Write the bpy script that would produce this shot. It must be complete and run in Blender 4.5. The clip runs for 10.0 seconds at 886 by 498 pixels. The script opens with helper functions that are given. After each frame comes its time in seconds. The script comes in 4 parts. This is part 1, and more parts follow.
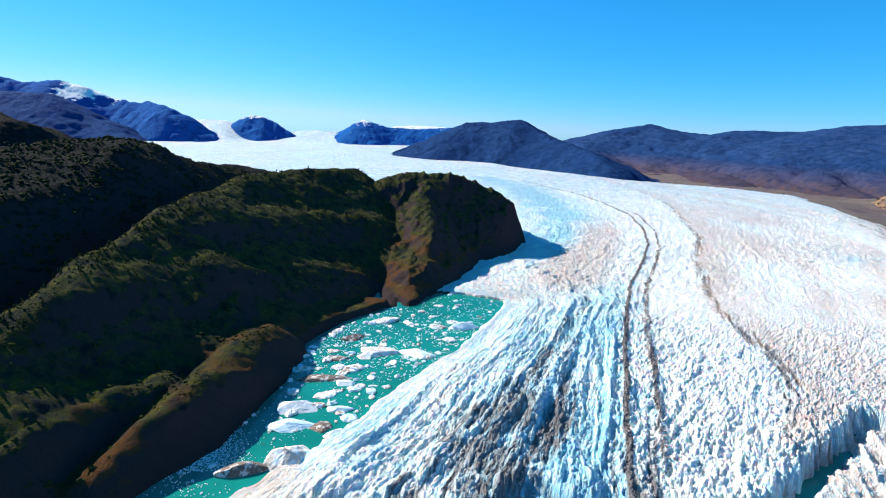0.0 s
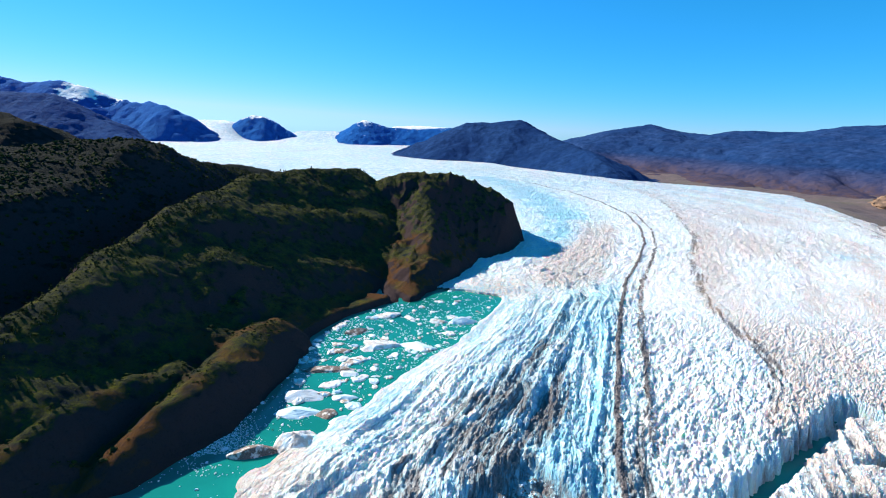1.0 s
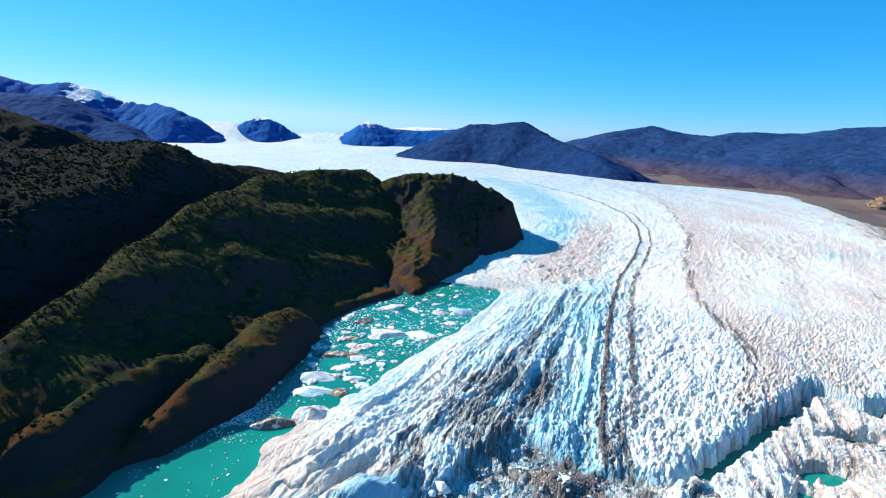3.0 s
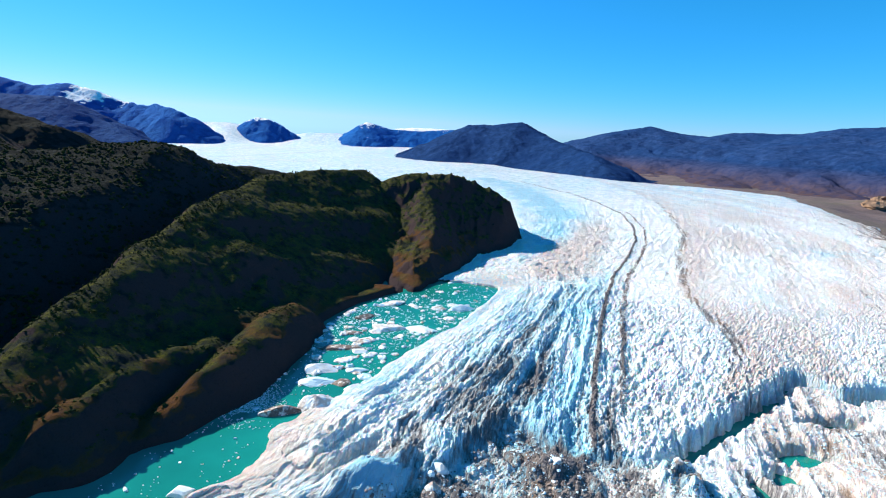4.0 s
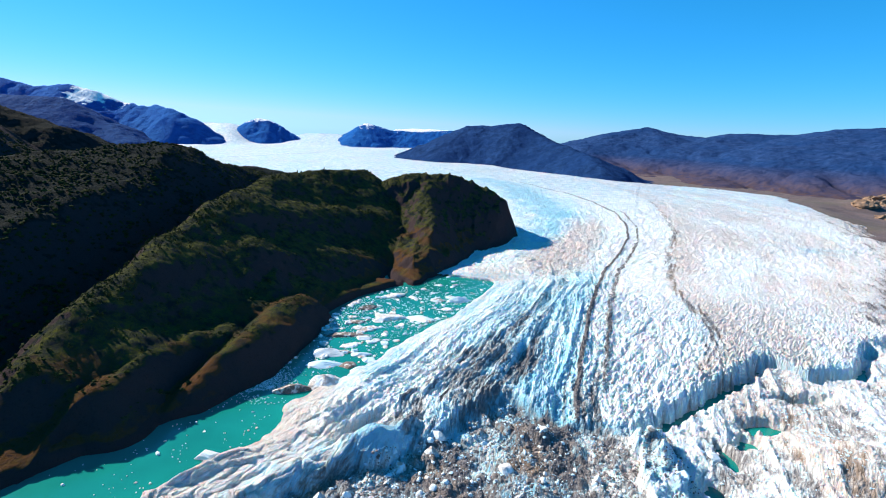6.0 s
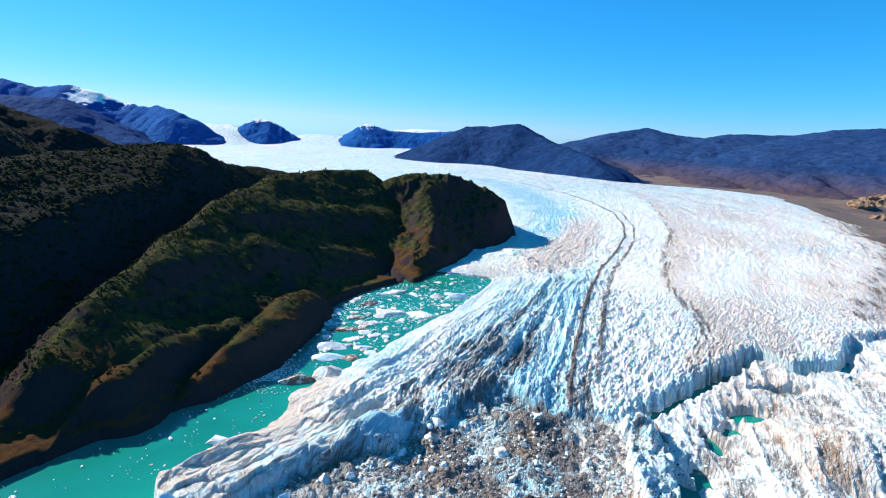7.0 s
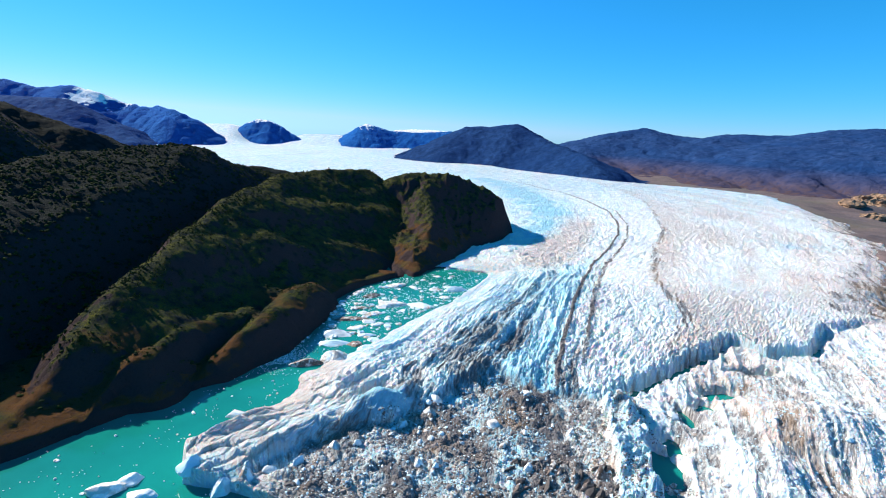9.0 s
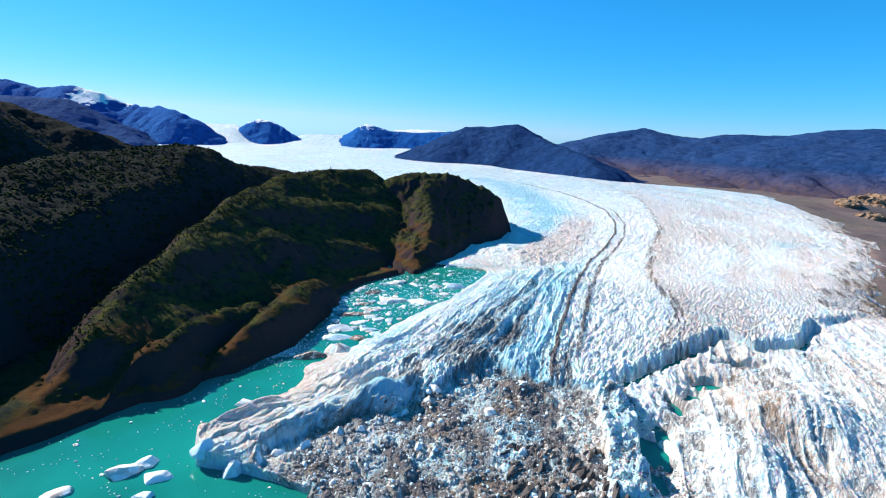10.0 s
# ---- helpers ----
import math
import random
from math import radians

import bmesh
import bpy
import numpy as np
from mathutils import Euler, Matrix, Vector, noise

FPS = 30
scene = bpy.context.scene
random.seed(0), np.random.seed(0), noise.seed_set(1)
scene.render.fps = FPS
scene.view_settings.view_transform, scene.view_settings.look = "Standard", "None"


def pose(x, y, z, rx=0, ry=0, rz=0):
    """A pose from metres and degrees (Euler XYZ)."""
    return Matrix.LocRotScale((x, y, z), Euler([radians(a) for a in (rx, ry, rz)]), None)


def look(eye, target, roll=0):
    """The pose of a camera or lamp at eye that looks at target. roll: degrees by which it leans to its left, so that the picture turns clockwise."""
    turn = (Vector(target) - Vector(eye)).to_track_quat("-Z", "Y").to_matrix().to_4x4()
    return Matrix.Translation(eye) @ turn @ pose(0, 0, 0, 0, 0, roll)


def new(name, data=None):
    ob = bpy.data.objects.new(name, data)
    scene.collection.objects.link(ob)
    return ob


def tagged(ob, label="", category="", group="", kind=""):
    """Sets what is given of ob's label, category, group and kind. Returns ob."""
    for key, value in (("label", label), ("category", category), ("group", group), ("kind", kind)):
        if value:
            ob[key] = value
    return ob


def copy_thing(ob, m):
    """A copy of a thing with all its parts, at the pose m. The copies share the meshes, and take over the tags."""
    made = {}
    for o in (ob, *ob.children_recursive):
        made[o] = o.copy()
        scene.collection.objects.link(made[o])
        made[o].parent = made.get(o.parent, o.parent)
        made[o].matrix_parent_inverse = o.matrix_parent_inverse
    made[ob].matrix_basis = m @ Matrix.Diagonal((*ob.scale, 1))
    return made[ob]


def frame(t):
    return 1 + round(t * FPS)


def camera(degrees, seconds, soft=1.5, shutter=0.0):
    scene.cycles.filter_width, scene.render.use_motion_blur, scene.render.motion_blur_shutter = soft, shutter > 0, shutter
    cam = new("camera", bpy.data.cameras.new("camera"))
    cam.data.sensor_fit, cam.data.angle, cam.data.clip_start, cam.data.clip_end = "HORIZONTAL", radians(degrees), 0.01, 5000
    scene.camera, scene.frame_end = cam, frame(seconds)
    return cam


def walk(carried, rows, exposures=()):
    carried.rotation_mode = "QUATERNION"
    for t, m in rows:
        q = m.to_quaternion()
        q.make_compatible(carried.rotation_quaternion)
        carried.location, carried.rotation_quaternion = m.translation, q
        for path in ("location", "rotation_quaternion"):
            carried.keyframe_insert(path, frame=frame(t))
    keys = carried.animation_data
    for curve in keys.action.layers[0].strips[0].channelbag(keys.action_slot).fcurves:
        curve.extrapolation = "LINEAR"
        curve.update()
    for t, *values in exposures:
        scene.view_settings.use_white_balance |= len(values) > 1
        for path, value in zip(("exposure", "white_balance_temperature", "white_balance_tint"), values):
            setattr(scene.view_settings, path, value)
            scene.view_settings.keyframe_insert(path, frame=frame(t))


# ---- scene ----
# camera: a drone that backs away down the fjord, over the glacier's front
ROLL = 1.8
cam = camera(80, 10.0, soft=1.1)
walk(cam, [
    (0.0, look((0.00, 0.00, 150.00), (5.9, 975.1, -71.7), ROLL)),
    (0.5, look((0.14, -7.03, 150.44), (6.0, 968.1, -71.2), ROLL)),
    (1.0, look((0.32, -14.07, 150.91), (5.5, 961.0, -70.7), ROLL)),
    (1.5, look((0.54, -21.17, 151.44), (3.7, 954.0, -70.1), ROLL)),
    (2.0, look((0.82, -28.29, 151.96), (1.3, 947.0, -69.1), ROLL)),
    (2.5, look((1.08, -35.43, 152.44), (-0.1, 940.0, -67.9), ROLL)),
    (4.0, look((1.83, -56.98, 153.62), (2.5, 918.8, -65.1), ROLL)),
    (4.5, look((1.99, -64.12, 154.00), (3.7, 911.7, -64.5), ROLL)),
    (5.0, look((2.10, -71.23, 154.32), (4.3, 904.6, -64.0), ROLL)),
    (5.5, look((2.28, -78.24, 154.55), (4.7, 897.7, -63.5), ROLL)),
    (7.0, look((3.18, -98.86, 155.08), (5.9, 877.4, -61.5), ROLL)),
    (7.5, look((3.54, -105.66, 155.32), (6.7, 870.7, -60.9), ROLL)),
    (8.0, look((3.81, -112.49, 155.65), (6.7, 863.8, -61.0), ROLL)),
    (8.5, look((4.10, -119.33, 156.04), (7.2, 856.9, -60.7), ROLL)),
    (9.0, look((4.35, -126.26, 156.46), (7.7, 850.0, -60.3), ROLL)),
    (9.5, look((4.57, -133.26, 156.89), (8.0, 843.0, -59.5), ROLL)),
    (10.0, look((4.83, -140.31, 157.30), (8.2, 835.9, -59.4), ROLL)),
], exposures=[(0.0, 0.80, 7150, 10)])

# ---- light ----
SUN_TURN, SUN_HIGH = radians(-58), radians(34)      # compass turn from +y towards +x, height over the horizon
world = bpy.data.worlds.new("sky")
scene.world = world
world.use_nodes = True
wn = world.node_tree.nodes
sky = wn.new("ShaderNodeTexSky")
sky.sky_type, sky.sun_disc, sky.sun_elevation, sky.sun_rotation = "NISHITA", False, SUN_HIGH, SUN_TURN
sky.altitude, sky.air_density, sky.dust_density, sky.ozone_density = 1200, 1.0, 0.0, 4.0
wn["Background"].inputs["Strength"].default_value = 0.080
# the clear, dry air over ice: deep blue overhead, paling towards the horizon
apart, join = wn.new("ShaderNodeSeparateColor"), wn.new("ShaderNodeCombineColor")
world.node_tree.links.new(sky.outputs["Color"], apart.inputs["Color"])


def shaped(socket, power, gain):
    bent, scaled = wn.new("ShaderNodeMath"), wn.new("ShaderNodeMath")
    bent.operation, scaled.operation = "POWER", "MULTIPLY"
    world.node_tree.links.new(socket, bent.inputs[0])
    world.node_tree.links.new(bent.outputs[0], scaled.inputs[0])
    bent.inputs[1].default_value, scaled.inputs[1].default_value = power, gain
    return scaled.outputs[0]


green = shaped(apart.outputs[1], 0.75, 1.19)
least = wn.new("ShaderNodeMath")
least.operation = "MINIMUM"
world.node_tree.links.new(shaped(apart.outputs[0], 2.2, 0.038), least.inputs[0])
world.node_tree.links.new(shaped(apart.outputs[1], 0.75, 0.62), least.inputs[1])
for socket, place_in in ((least.outputs[0], "Red"), (green, "Green"), (shaped(apart.outputs[2], 1.0, 1.42), "Blue")):
    world.node_tree.links.new(socket, join.inputs[place_in])
world.node_tree.links.new(join.outputs["Color"], wn["Background"].inputs["Color"])
sun = new("sun", bpy.data.lights.new("sun", "SUN"))
sun.data.energy, sun.data.angle, sun.data.color = 5.0, radians(0.5), (1.0, 0.94, 0.86)
sun_from = Vector((math.sin(SUN_TURN) * math.cos(SUN_HIGH), math.cos(SUN_TURN) * math.cos(SUN_HIGH), math.sin(SUN_HIGH)))
sun.matrix_world = look(sun_from * 900, (0, 0, 0))


# ---- number fields ----
def rnd(ix, iy, seed):
    """Even random numbers 0..1 for whole-number cells."""
    a = (ix.astype(np.int64) * 374761393 + iy.astype(np.int64) * 668265263 + seed * 2147483647) & 0xFFFFFFFF
    a = ((a ^ (a >> 13)) * 1274126177) & 0xFFFFFFFF
    a = ((a ^ (a >> 15)) * 2246822519) & 0xFFFFFFFF
    return (a ^ (a >> 16)) / 4294967295.0


def grain(x, y, seed):
    """Smooth value noise, -1..1."""
    ix, iy = np.floor(x), np.floor(y)
    u, v = x - ix, y - iy
    u, v = u * u * u * (u * (u * 6 - 15) + 10), v * v * v * (v * (v * 6 - 15) + 10)
    a, b = rnd(ix, iy, seed), rnd(ix + 1, iy, seed)
    c, d = rnd(ix, iy + 1, seed), rnd(ix + 1, iy + 1, seed)
    return ((a + (b - a) * u) * (1 - v) + (c + (d - c) * u) * v) * 2 - 1


def fbm(x, y, octaves, seed, gain=0.5):
    total, amp, norm = 0, 1.0, 0
    for k in range(octaves):
        total, norm = total + amp * grain(x, y, seed + 17 * k), norm + amp
        x, y, amp = 0.8 * x * 2.1 - 0.6 * y * 2.1 + 3.7, 0.6 * x * 2.1 + 0.8 * y * 2.1 + 9.1, amp * gain
    return total / norm


def crests(x, y, octaves, seed, gain=0.5):
    """Sharp-crested noise, 0..1."""
    total, amp, norm = 0, 1.0, 0
    for k in range(octaves):
        total, norm = total + amp * (1 - np.abs(grain(x, y, seed + 31 * k))) ** 2, norm + amp
        x, y, amp = 0.8 * x * 2.1 - 0.6 * y * 2.1 + 5.3, 0.6 * x * 2.1 + 0.8 * y * 2.1 + 1.9, amp * gain
    return total / norm


def cells(x, y, seed):
    """Broken blocks: the way to the nearest seed point, to the second, and a random number for each block."""
    ix, iy = np.floor(x), np.floor(y)
    f1, f2, pick = np.full_like(x, 9.0), np.full_like(x, 9.0), np.zeros_like(x)
    for i in (-1, 0, 1):
        for j in (-1, 0, 1):
            cx, cy = ix + i, iy + j
            d = np.hypot(cx + 0.1 + 0.8 * rnd(cx, cy, seed) - x, cy + 0.1 + 0.8 * rnd(cx, cy, seed + 1) - y)
            near = d < f1
            f2 = np.where(near, f1, np.minimum(f2, d))
            pick = np.where(near, rnd(cx, cy, seed + 2), pick)
            f1 = np.where(near, d, f1)
    return f1, f2, pick


def step(a, b, x):
    u = np.clip((x - a) / (b - a), 0, 1)
    return u * u * (3 - 2 * u)


def ridge(x, y, line, left, right, soft=8.0):
    """Height of a ridge along a line of (x, y, z); left and right: the fall of its two sides."""
    best = np.full_like(x, -1e4)
    for (ax, ay, az), (bx, by, bz) in zip(line, line[1:]):
        dx, dy = bx - ax, by - ay
        s = np.clip(((x - ax) * dx + (y - ay) * dy) / (dx * dx + dy * dy), 0, 1)
        ex, ey = x - ax - s * dx, y - ay - s * dy
        d = np.hypot(ex, ey)
        fall = np.where(dx * ey - dy * ex > 0, left, right)
        d = np.sqrt(d * d + soft * soft) - soft
        best = np.maximum(best, az + s * (bz - az) - fall * d)
    return best


def along(y, line):
    """The x of a line of (y, x) at y."""
    return np.interp(y, [p[0] for p in line], [p[1] for p in line])


def band(x, y, line):
    """How far inside a band of (y, x of its middle, half width) a point lies: 1 in the middle, 0 at its edge."""
    mid = along(y, [(p[0], p[1]) for p in line])
    wide = along(y, [(p[0], p[2]) for p in line])
    inside = (y > line[0][0]) & (y < line[-1][0])
    return np.where(inside, np.clip(1 - np.abs(x - mid) / wide, 0, 1), 0)


def blob(x, y, cx, cy, r, ry=None):
    return np.exp(-((x - cx) / r) ** 2 - ((y - cy) / (ry or r)) ** 2)


# ---- lie of the land ----
SHORE = [(60, -216), (80, -203), (97, -188), (119, -174), (142, -157), (177, -138), (205, -123), (225, -114), (250, -110), (289, -106), (320, -99), (365, -83), (393, -70), (429, -40)]
MORAINE = [(30, 45), (80, 56), (150, 73), (209, 87), (230, 94), (315, 121), (417, 156), (528, 200), (640, 254), (746, 301), (854, 335),
           (988, 358), (1158, 353), (1317, 322), (1686, 216), (2311, 36), (4600, -600)]
ICE_LEFT = [(40, -50), (62, -52), (74, -78), (80, -107), (101, -118), (129, -97), (157, -85), (184, -84), (223, -58), (247, -41), (287, -23),
            (340, 13), (437, 56), (455, 58), (480, 0), (900, -60), (1000, -900), (1500, -2000), (4700, -3500)]
ICE_RIGHT = [(0, 600), (335, 427), (410, 465), (510, 560), (592, 645), (770, 776), (955, 850), (1310, 900), (1400, 940), (1559, 860), (1708, 640),
             (2256, 300), (2976, 100), (3937, -100), (4700, 200)]
FRONT = [(-130, 40), (-110, 60), (-80, 84), (-57, 106), (-22, 134), (0, 153), (46, 192), (58, 176), (71, 166), (105, 160), (114, 171), (138, 186), (165, 208),
         (191, 226), (225, 254), (233, 250), (241, 232), (264, 238), (279, 239), (325, 289), (388, 307), (430, 330), (600, 330)]

MORAINE_2 = [(225, 170, 8), (260, 190, 11), (300, 215, 14), (336, 226, 13), (398, 231, 12), (457, 247, 13), (504, 270, 15), (624, 318, 18), (703, 354, 18), (807, 404, 15), (1000, 458, 13), (1217, 513, 11)]
RIDGE_A = [(-215, 40, -40), (-200, 75, -6), (-205, 110, 10), (-205, 131, 15), (-205, 164, 35), (-205, 196, 49), (-205, 232, 55), (-205, 275, 60), (-205, 306, 68),
           (-205, 363, 78), (-205, 433, 88), (-203, 546, 94), (-175, 610, 98), (-126, 700, 93), (-100, 722, 72)]
RIDGE_B = [(-450, -20, 92), (-430, 60, 96), (-415, 200, 101), (-395, 295, 103), (-382, 390, 117), (-372, 470, 122), (-322, 528, 128), (-338, 640, 107), (-345, 720, 94), (-350, 800, 83), (-352, 868, 80),
           (-306, 858, 74), (-240, 820, 58)]
BROW_B = [(0, -290), (200, -278), (263, -282), (346, -272), (430, -268), (528, -276), (640, -288), (720, -300), (820, -250), (900, -230)]     # where the hill behind turns steep
RIDGE_C = [(-1100, 640, 255), (-900, 700, 222), (-728, 760, 180), (-612, 760, 143), (-592, 800, 131), (-604, 900, 96), (-660, 1050, 50)]
# out of view on the left, added to cast shade on the hill behind
UNSEEN_RIDGE = [(-660, -60, 270), (-640, 100, 275), (-630, 300, 285), (-645, 430, 285), (-730, 560, 275), (-900, 700, 290)]
SPUR = [(-113, 326, 22), (-119, 302, 23), (-122, 262, 21), (-126, 225, 18), (-135, 186, 10), (-143, 168, 2)]
SHELF = [(-137, 346, 34), (-140, 324, 30), (-149, 297, 27), (-160, 270, 24)]
BENCH = [(-147, 244, 20), (-152, 230, 21), (-166, 195, 24), (-169, 157, 22), (-185, 145, 17), (-200, 136, 13)]
FLANK = [(-126, 700, 88), (-106, 702, 77), (-92, 700, 58), (-87, 690, 41), (-75, 660, 32), (-58, 600, 23), (-46, 550, 8), (-42, 520, 0)]
GULLY = [(-92, 680, 30), (-70, 620, 14), (-52, 550, 5), (-44, 490, 3), (-40, 432, 1)]
CAPE_CREST = [(-80, 690, 76), (-66, 700, 84), (-50, 705, 90), (-26, 712, 92), (10, 718, 89), (42, 728, 81), (62, 738, 72), (82, 742, 58), (98, 740, 41), (110, 735, 24), (118, 728, 6)]
CAPE_SPINE = [(-22, 712, 90), (-16, 640, 62), (-12, 580, 44), (-13, 520, 28), (-17, 470, 14), (-22, 440, 3)]


def land(x, y):
    """Height of the wooded hills and of the cape at the lagoon's head."""
    wx = x + 7 * fbm(x / 60, y / 60, 3, 5) + 1.8 * fbm(x / 14, y / 14, 3, 6)
    wy = y + 7 * fbm(x / 60, y / 60, 3, 7) + 1.8 * fbm(x / 14, y / 14, 3, 8)
    a = ridge(wx, wy, RIDGE_A, 1.2, np.interp(wy, [250, 330, 430, 560], [0.80, 0.74, 0.66, 0.60]), 9)
    b = ridge(wx, wy, RIDGE_B, 0.30, 0.30, 20)
    brow = wx - along(wy, BROW_B)
    b = b - np.interp(wy, [200, 340], [1.35, 0.85]) * (np.sqrt(np.clip(brow + 25, 0, None) ** 2 + 18 ** 2) - 18)
    b = np.maximum(b, ridge(wx, wy, UNSEEN_RIDGE, 0.9, 0.9))
    c = ridge(wx, wy, RIDGE_C, 0.5, 0.75, 20)
    s = np.maximum.reduce([ridge(wx, wy, SPUR, 1.15, 0.75, 7), ridge(wx, wy, SHELF, 1.1, 0.7, 8), ridge(wx, wy, BENCH, 1.1, 0.55, 7), ridge(wx, wy, FLANK, 1.3, 0.8, 6), ridge(wx, wy, GULLY, 0.5, 0.3, 6)])
    p = np.maximum(ridge(wx, wy, CAPE_CREST, 0.7, 0.95, 12), ridge(wx, wy, CAPE_SPINE, 1.0, 0.62, 8))
    in_land = along(y, SHORE) - 3 - x
    floor = np.where(y < 440, np.minimum(np.minimum(0.95 * in_land, 3 + 0.25 * in_land), np.interp(y, [380, 400], [10, 3])), -60)
    # the cape's cliffs over the ice
    p = p - 1.7 * np.clip(wx + 7 * fbm(x / 24, y / 24, 3, 16) - along(y, [(440, -4), (478, 14), (526, 40), (590, 70), (714, 106), (830, 130), (1000, 130)]) + 13, 0, None)
    h = np.maximum.reduce([a, b, c, s, p, floor])
    rough = step(-4, 14, h)
    # benches that run slantwise down the slope, gullies and outcrops
    bench = np.sin((0.9 * h + 0.16 * y + 8 * fbm(x / 50, y / 50, 2, 9)) / 6.5)
    on_a = step(-215, -190, x) * step(640, 560, y)
    h = h + on_a * 2.3 * bench * rough + 3.5 * step(-1.5, 2.5, h) - 1.0
    on_cape = step(-70, -50, x) * step(430, 470, y)
    h = h + on_cape * rough * (8.5 * crests(x / 19, y / 26, 4, 15, 0.55) - 4.6)
    h = h + rough * (2.8 * fbm(x / 30, y / 30, 4, 11) - 3.2 * crests(x / 48, y / 48, 3, 12) + 1.5 + 0.7 * fbm(x / 5, y / 5, 3, 13))
    wooded = step(-235, -265, x) * rough
    h = h + wooded * (5.0 * fbm(x / 38, y / 38, 4, 73, 0.6) + 1.6 * crests(x / 9, y / 9, 3, 74) - 0.9)
    return h + 0.5 * fbm(x / 6, y / 6, 2, 14)


def ice_parts(x, y):
    """The glacier: its height, and how dirty, tan and blue its surface is."""
    xm, xl, xr = along(y, MORAINE), along(y, ICE_LEFT), along(y, ICE_RIGHT)
    front = np.interp(x, [p[0] for p in FRONT], [p[1] for p in FRONT]) + np.where(x < 60, 5.0 * fbm(x / 26, y / 40, 2, 20), 3.0 * fbm(x / 9, y / 40, 3, 20)) + 4.2 * step(60, 100, x) * crests(x / 5.0, y / 60, 2, 19)
    off = x - xm
    xr = xr + 28 * fbm(x / 70, y / 70, 4, 17) * step(1500, 1200, y)
    squeeze = np.where((off < 0) & (y < 640), np.clip(165 / np.maximum(xm - xl, 60), 0.8, 1.6), 1.0)
    u = off * squeeze
    base = np.interp(y, [0, 150, 200, 280, 450, 650, 850, 1000, 1400, 3500, 4200, 4500, 4650], [8, 8, 9, 12, 5, -5, -3, 2, 6, -2, 6, 14, 30])
    base = base + 3.0 * fbm(x / 90, y / 140, 3, 21) * step(3000, 800, y)
    base = base - 9 * step(-60, 20, x - xr) * step(1500, 900, y)
    # upper ice falls between the far mountains
    base = base + 140 * step(3950, 4700, y) * np.exp(-((x + 1990) / 340) ** 4) + 78 * step(4200, 4720, y) * np.exp(-((x + 1050) / 330) ** 4)
    base = base + 26 * blob(x, y, -2360, 4230, 130, 160) * step(3900, 4200, y)
    soft = 3.8 + 1.2 * step(80, 40, x) * step(-118, -90, x) + 7 * np.exp(-((x - 44) / 20) ** 2)
    in_front = step(soft, -soft, y - front)                                    # 1 on the broken ground before the ice front
    da, db = (x + 24) * 0.66 + (y - 137) * 0.75, -(x + 24) * 0.75 + (y - 137) * 0.66
    dome = np.exp(-(da / 14) ** 2 - (db / 8.5) ** 2)                           # a smooth blue bulge on the tongue's flank
    in_front = in_front * (1 - step(0.25, 0.55, dome))
    # seracs, drawn out along the flow
    wu, wy = u + 1.3 * fbm(x / 12, y / 12, 2, 22), y + 4 * fbm(x / 15, y / 15, 2, 23)
    near = np.where(off > 15, step(560, 300, y), step(1100, 420, y))
    left = step(2, -12, off) * step(560, 420, y)
    turn = np.where(off > 10, 0.42, -0.06)
    ru, ry = wu * np.cos(turn) - wy * np.sin(turn), wu * np.sin(turn) + wy * np.cos(turn)
    f1, f2, pick = cells(ru / 2.6, ry / np.where(left > 0.5, 10.0, 6.0), 24)
    gap = np.clip(f2 - f1, 0, 0.35) / 0.35
    g1, g2, big = cells(wu / 11, wy / 24, 27)
    blades = crests(ru / 6.0, ry / np.where(left > 0.5, 30.0, 14.0), 3, 28, 0.5)
    serac = near * (1 - 0.35 * step(15, 60, off) * step(220, 300, y)) * (1.2 * pick + 0.8 * gap + 2.3 * blades - 2.2) + 1.8 * big + 1.0 * np.clip(g2 - g1, 0, 0.4) - 1.2
    serac = serac * (1 - 0.3 * left) + left * 8.5 * (crests(wu / 21, wy / 130, 3, 30, 0.4) - 0.5)
    deep = np.clip(0.6 * gap + 1.0 * blades - 0.25, 0, 1)
    far_grain = step(330, 700, y) * step(3500, 900, y)
    snout = step(190, 140, y + 0.4 * x) * step(20, -30, x)
    slabs = snout * (crests((x * 0.75 - y * 0.66) / 13, (x * 0.66 + y * 0.75) / 55, 2, 29, 0.35) - 0.5)
    k1, k2, fold = cells((x * 0.75 - y * 0.66 + 2 * fbm(x / 9, y / 9, 2, 72)) / 6.0, (x * 0.66 + y * 0.75) / 15.0, 71)
    folds = snout * (2.0 * fold + 1.3 * np.clip(k2 - k1, 0, 0.3) / 0.3 - 1.8)      # cracked, folded plates on the tongue
    calm = (1 - 0.72 * snout) * (1 - 0.8 * dome) * np.clip(0.25 + 0.75 * step(1000, 380, y) + 0.3 * fbm(x / 70, y / 110, 2, 32), 0.2, 1.2) * (1 - 0.5 * step(15, 80, off) * step(190, 290, y)) * (1 - 0.75 * blob(x, y, 66, 482, 42, 55))
    h = base + far_grain * 3.3 * (crests(wu / 10, wy / 20, 4, 37, 0.65) - 0.5) + serac * calm + 6.5 * slabs + folds * (1 - dome) + 9.0 * dome + 0.9 * near * (1 - 0.6 * snout) * fbm(x / 1.6, y / 1.6, 2, 33) * (1 - 0.6 * step(150, 110, y) * step(10, -20, x))
    # moraines stand a little proud
    mor_l = np.clip(1 - np.abs(off + 1.5 * fbm(x / 20, y / 20, 2, 34)) / np.where(y > 1000, 3.4, 2.4), 0, 1) * step(150, 190, y) * step(2300, 1000, y)
    mor_r = np.clip(1 - np.abs(off - 17 + 2.5 * fbm(x / 14, y / 14, 2, 35)) / 3.2, 0, 1) * step(180, 230, y) * step(1150, 950, y)
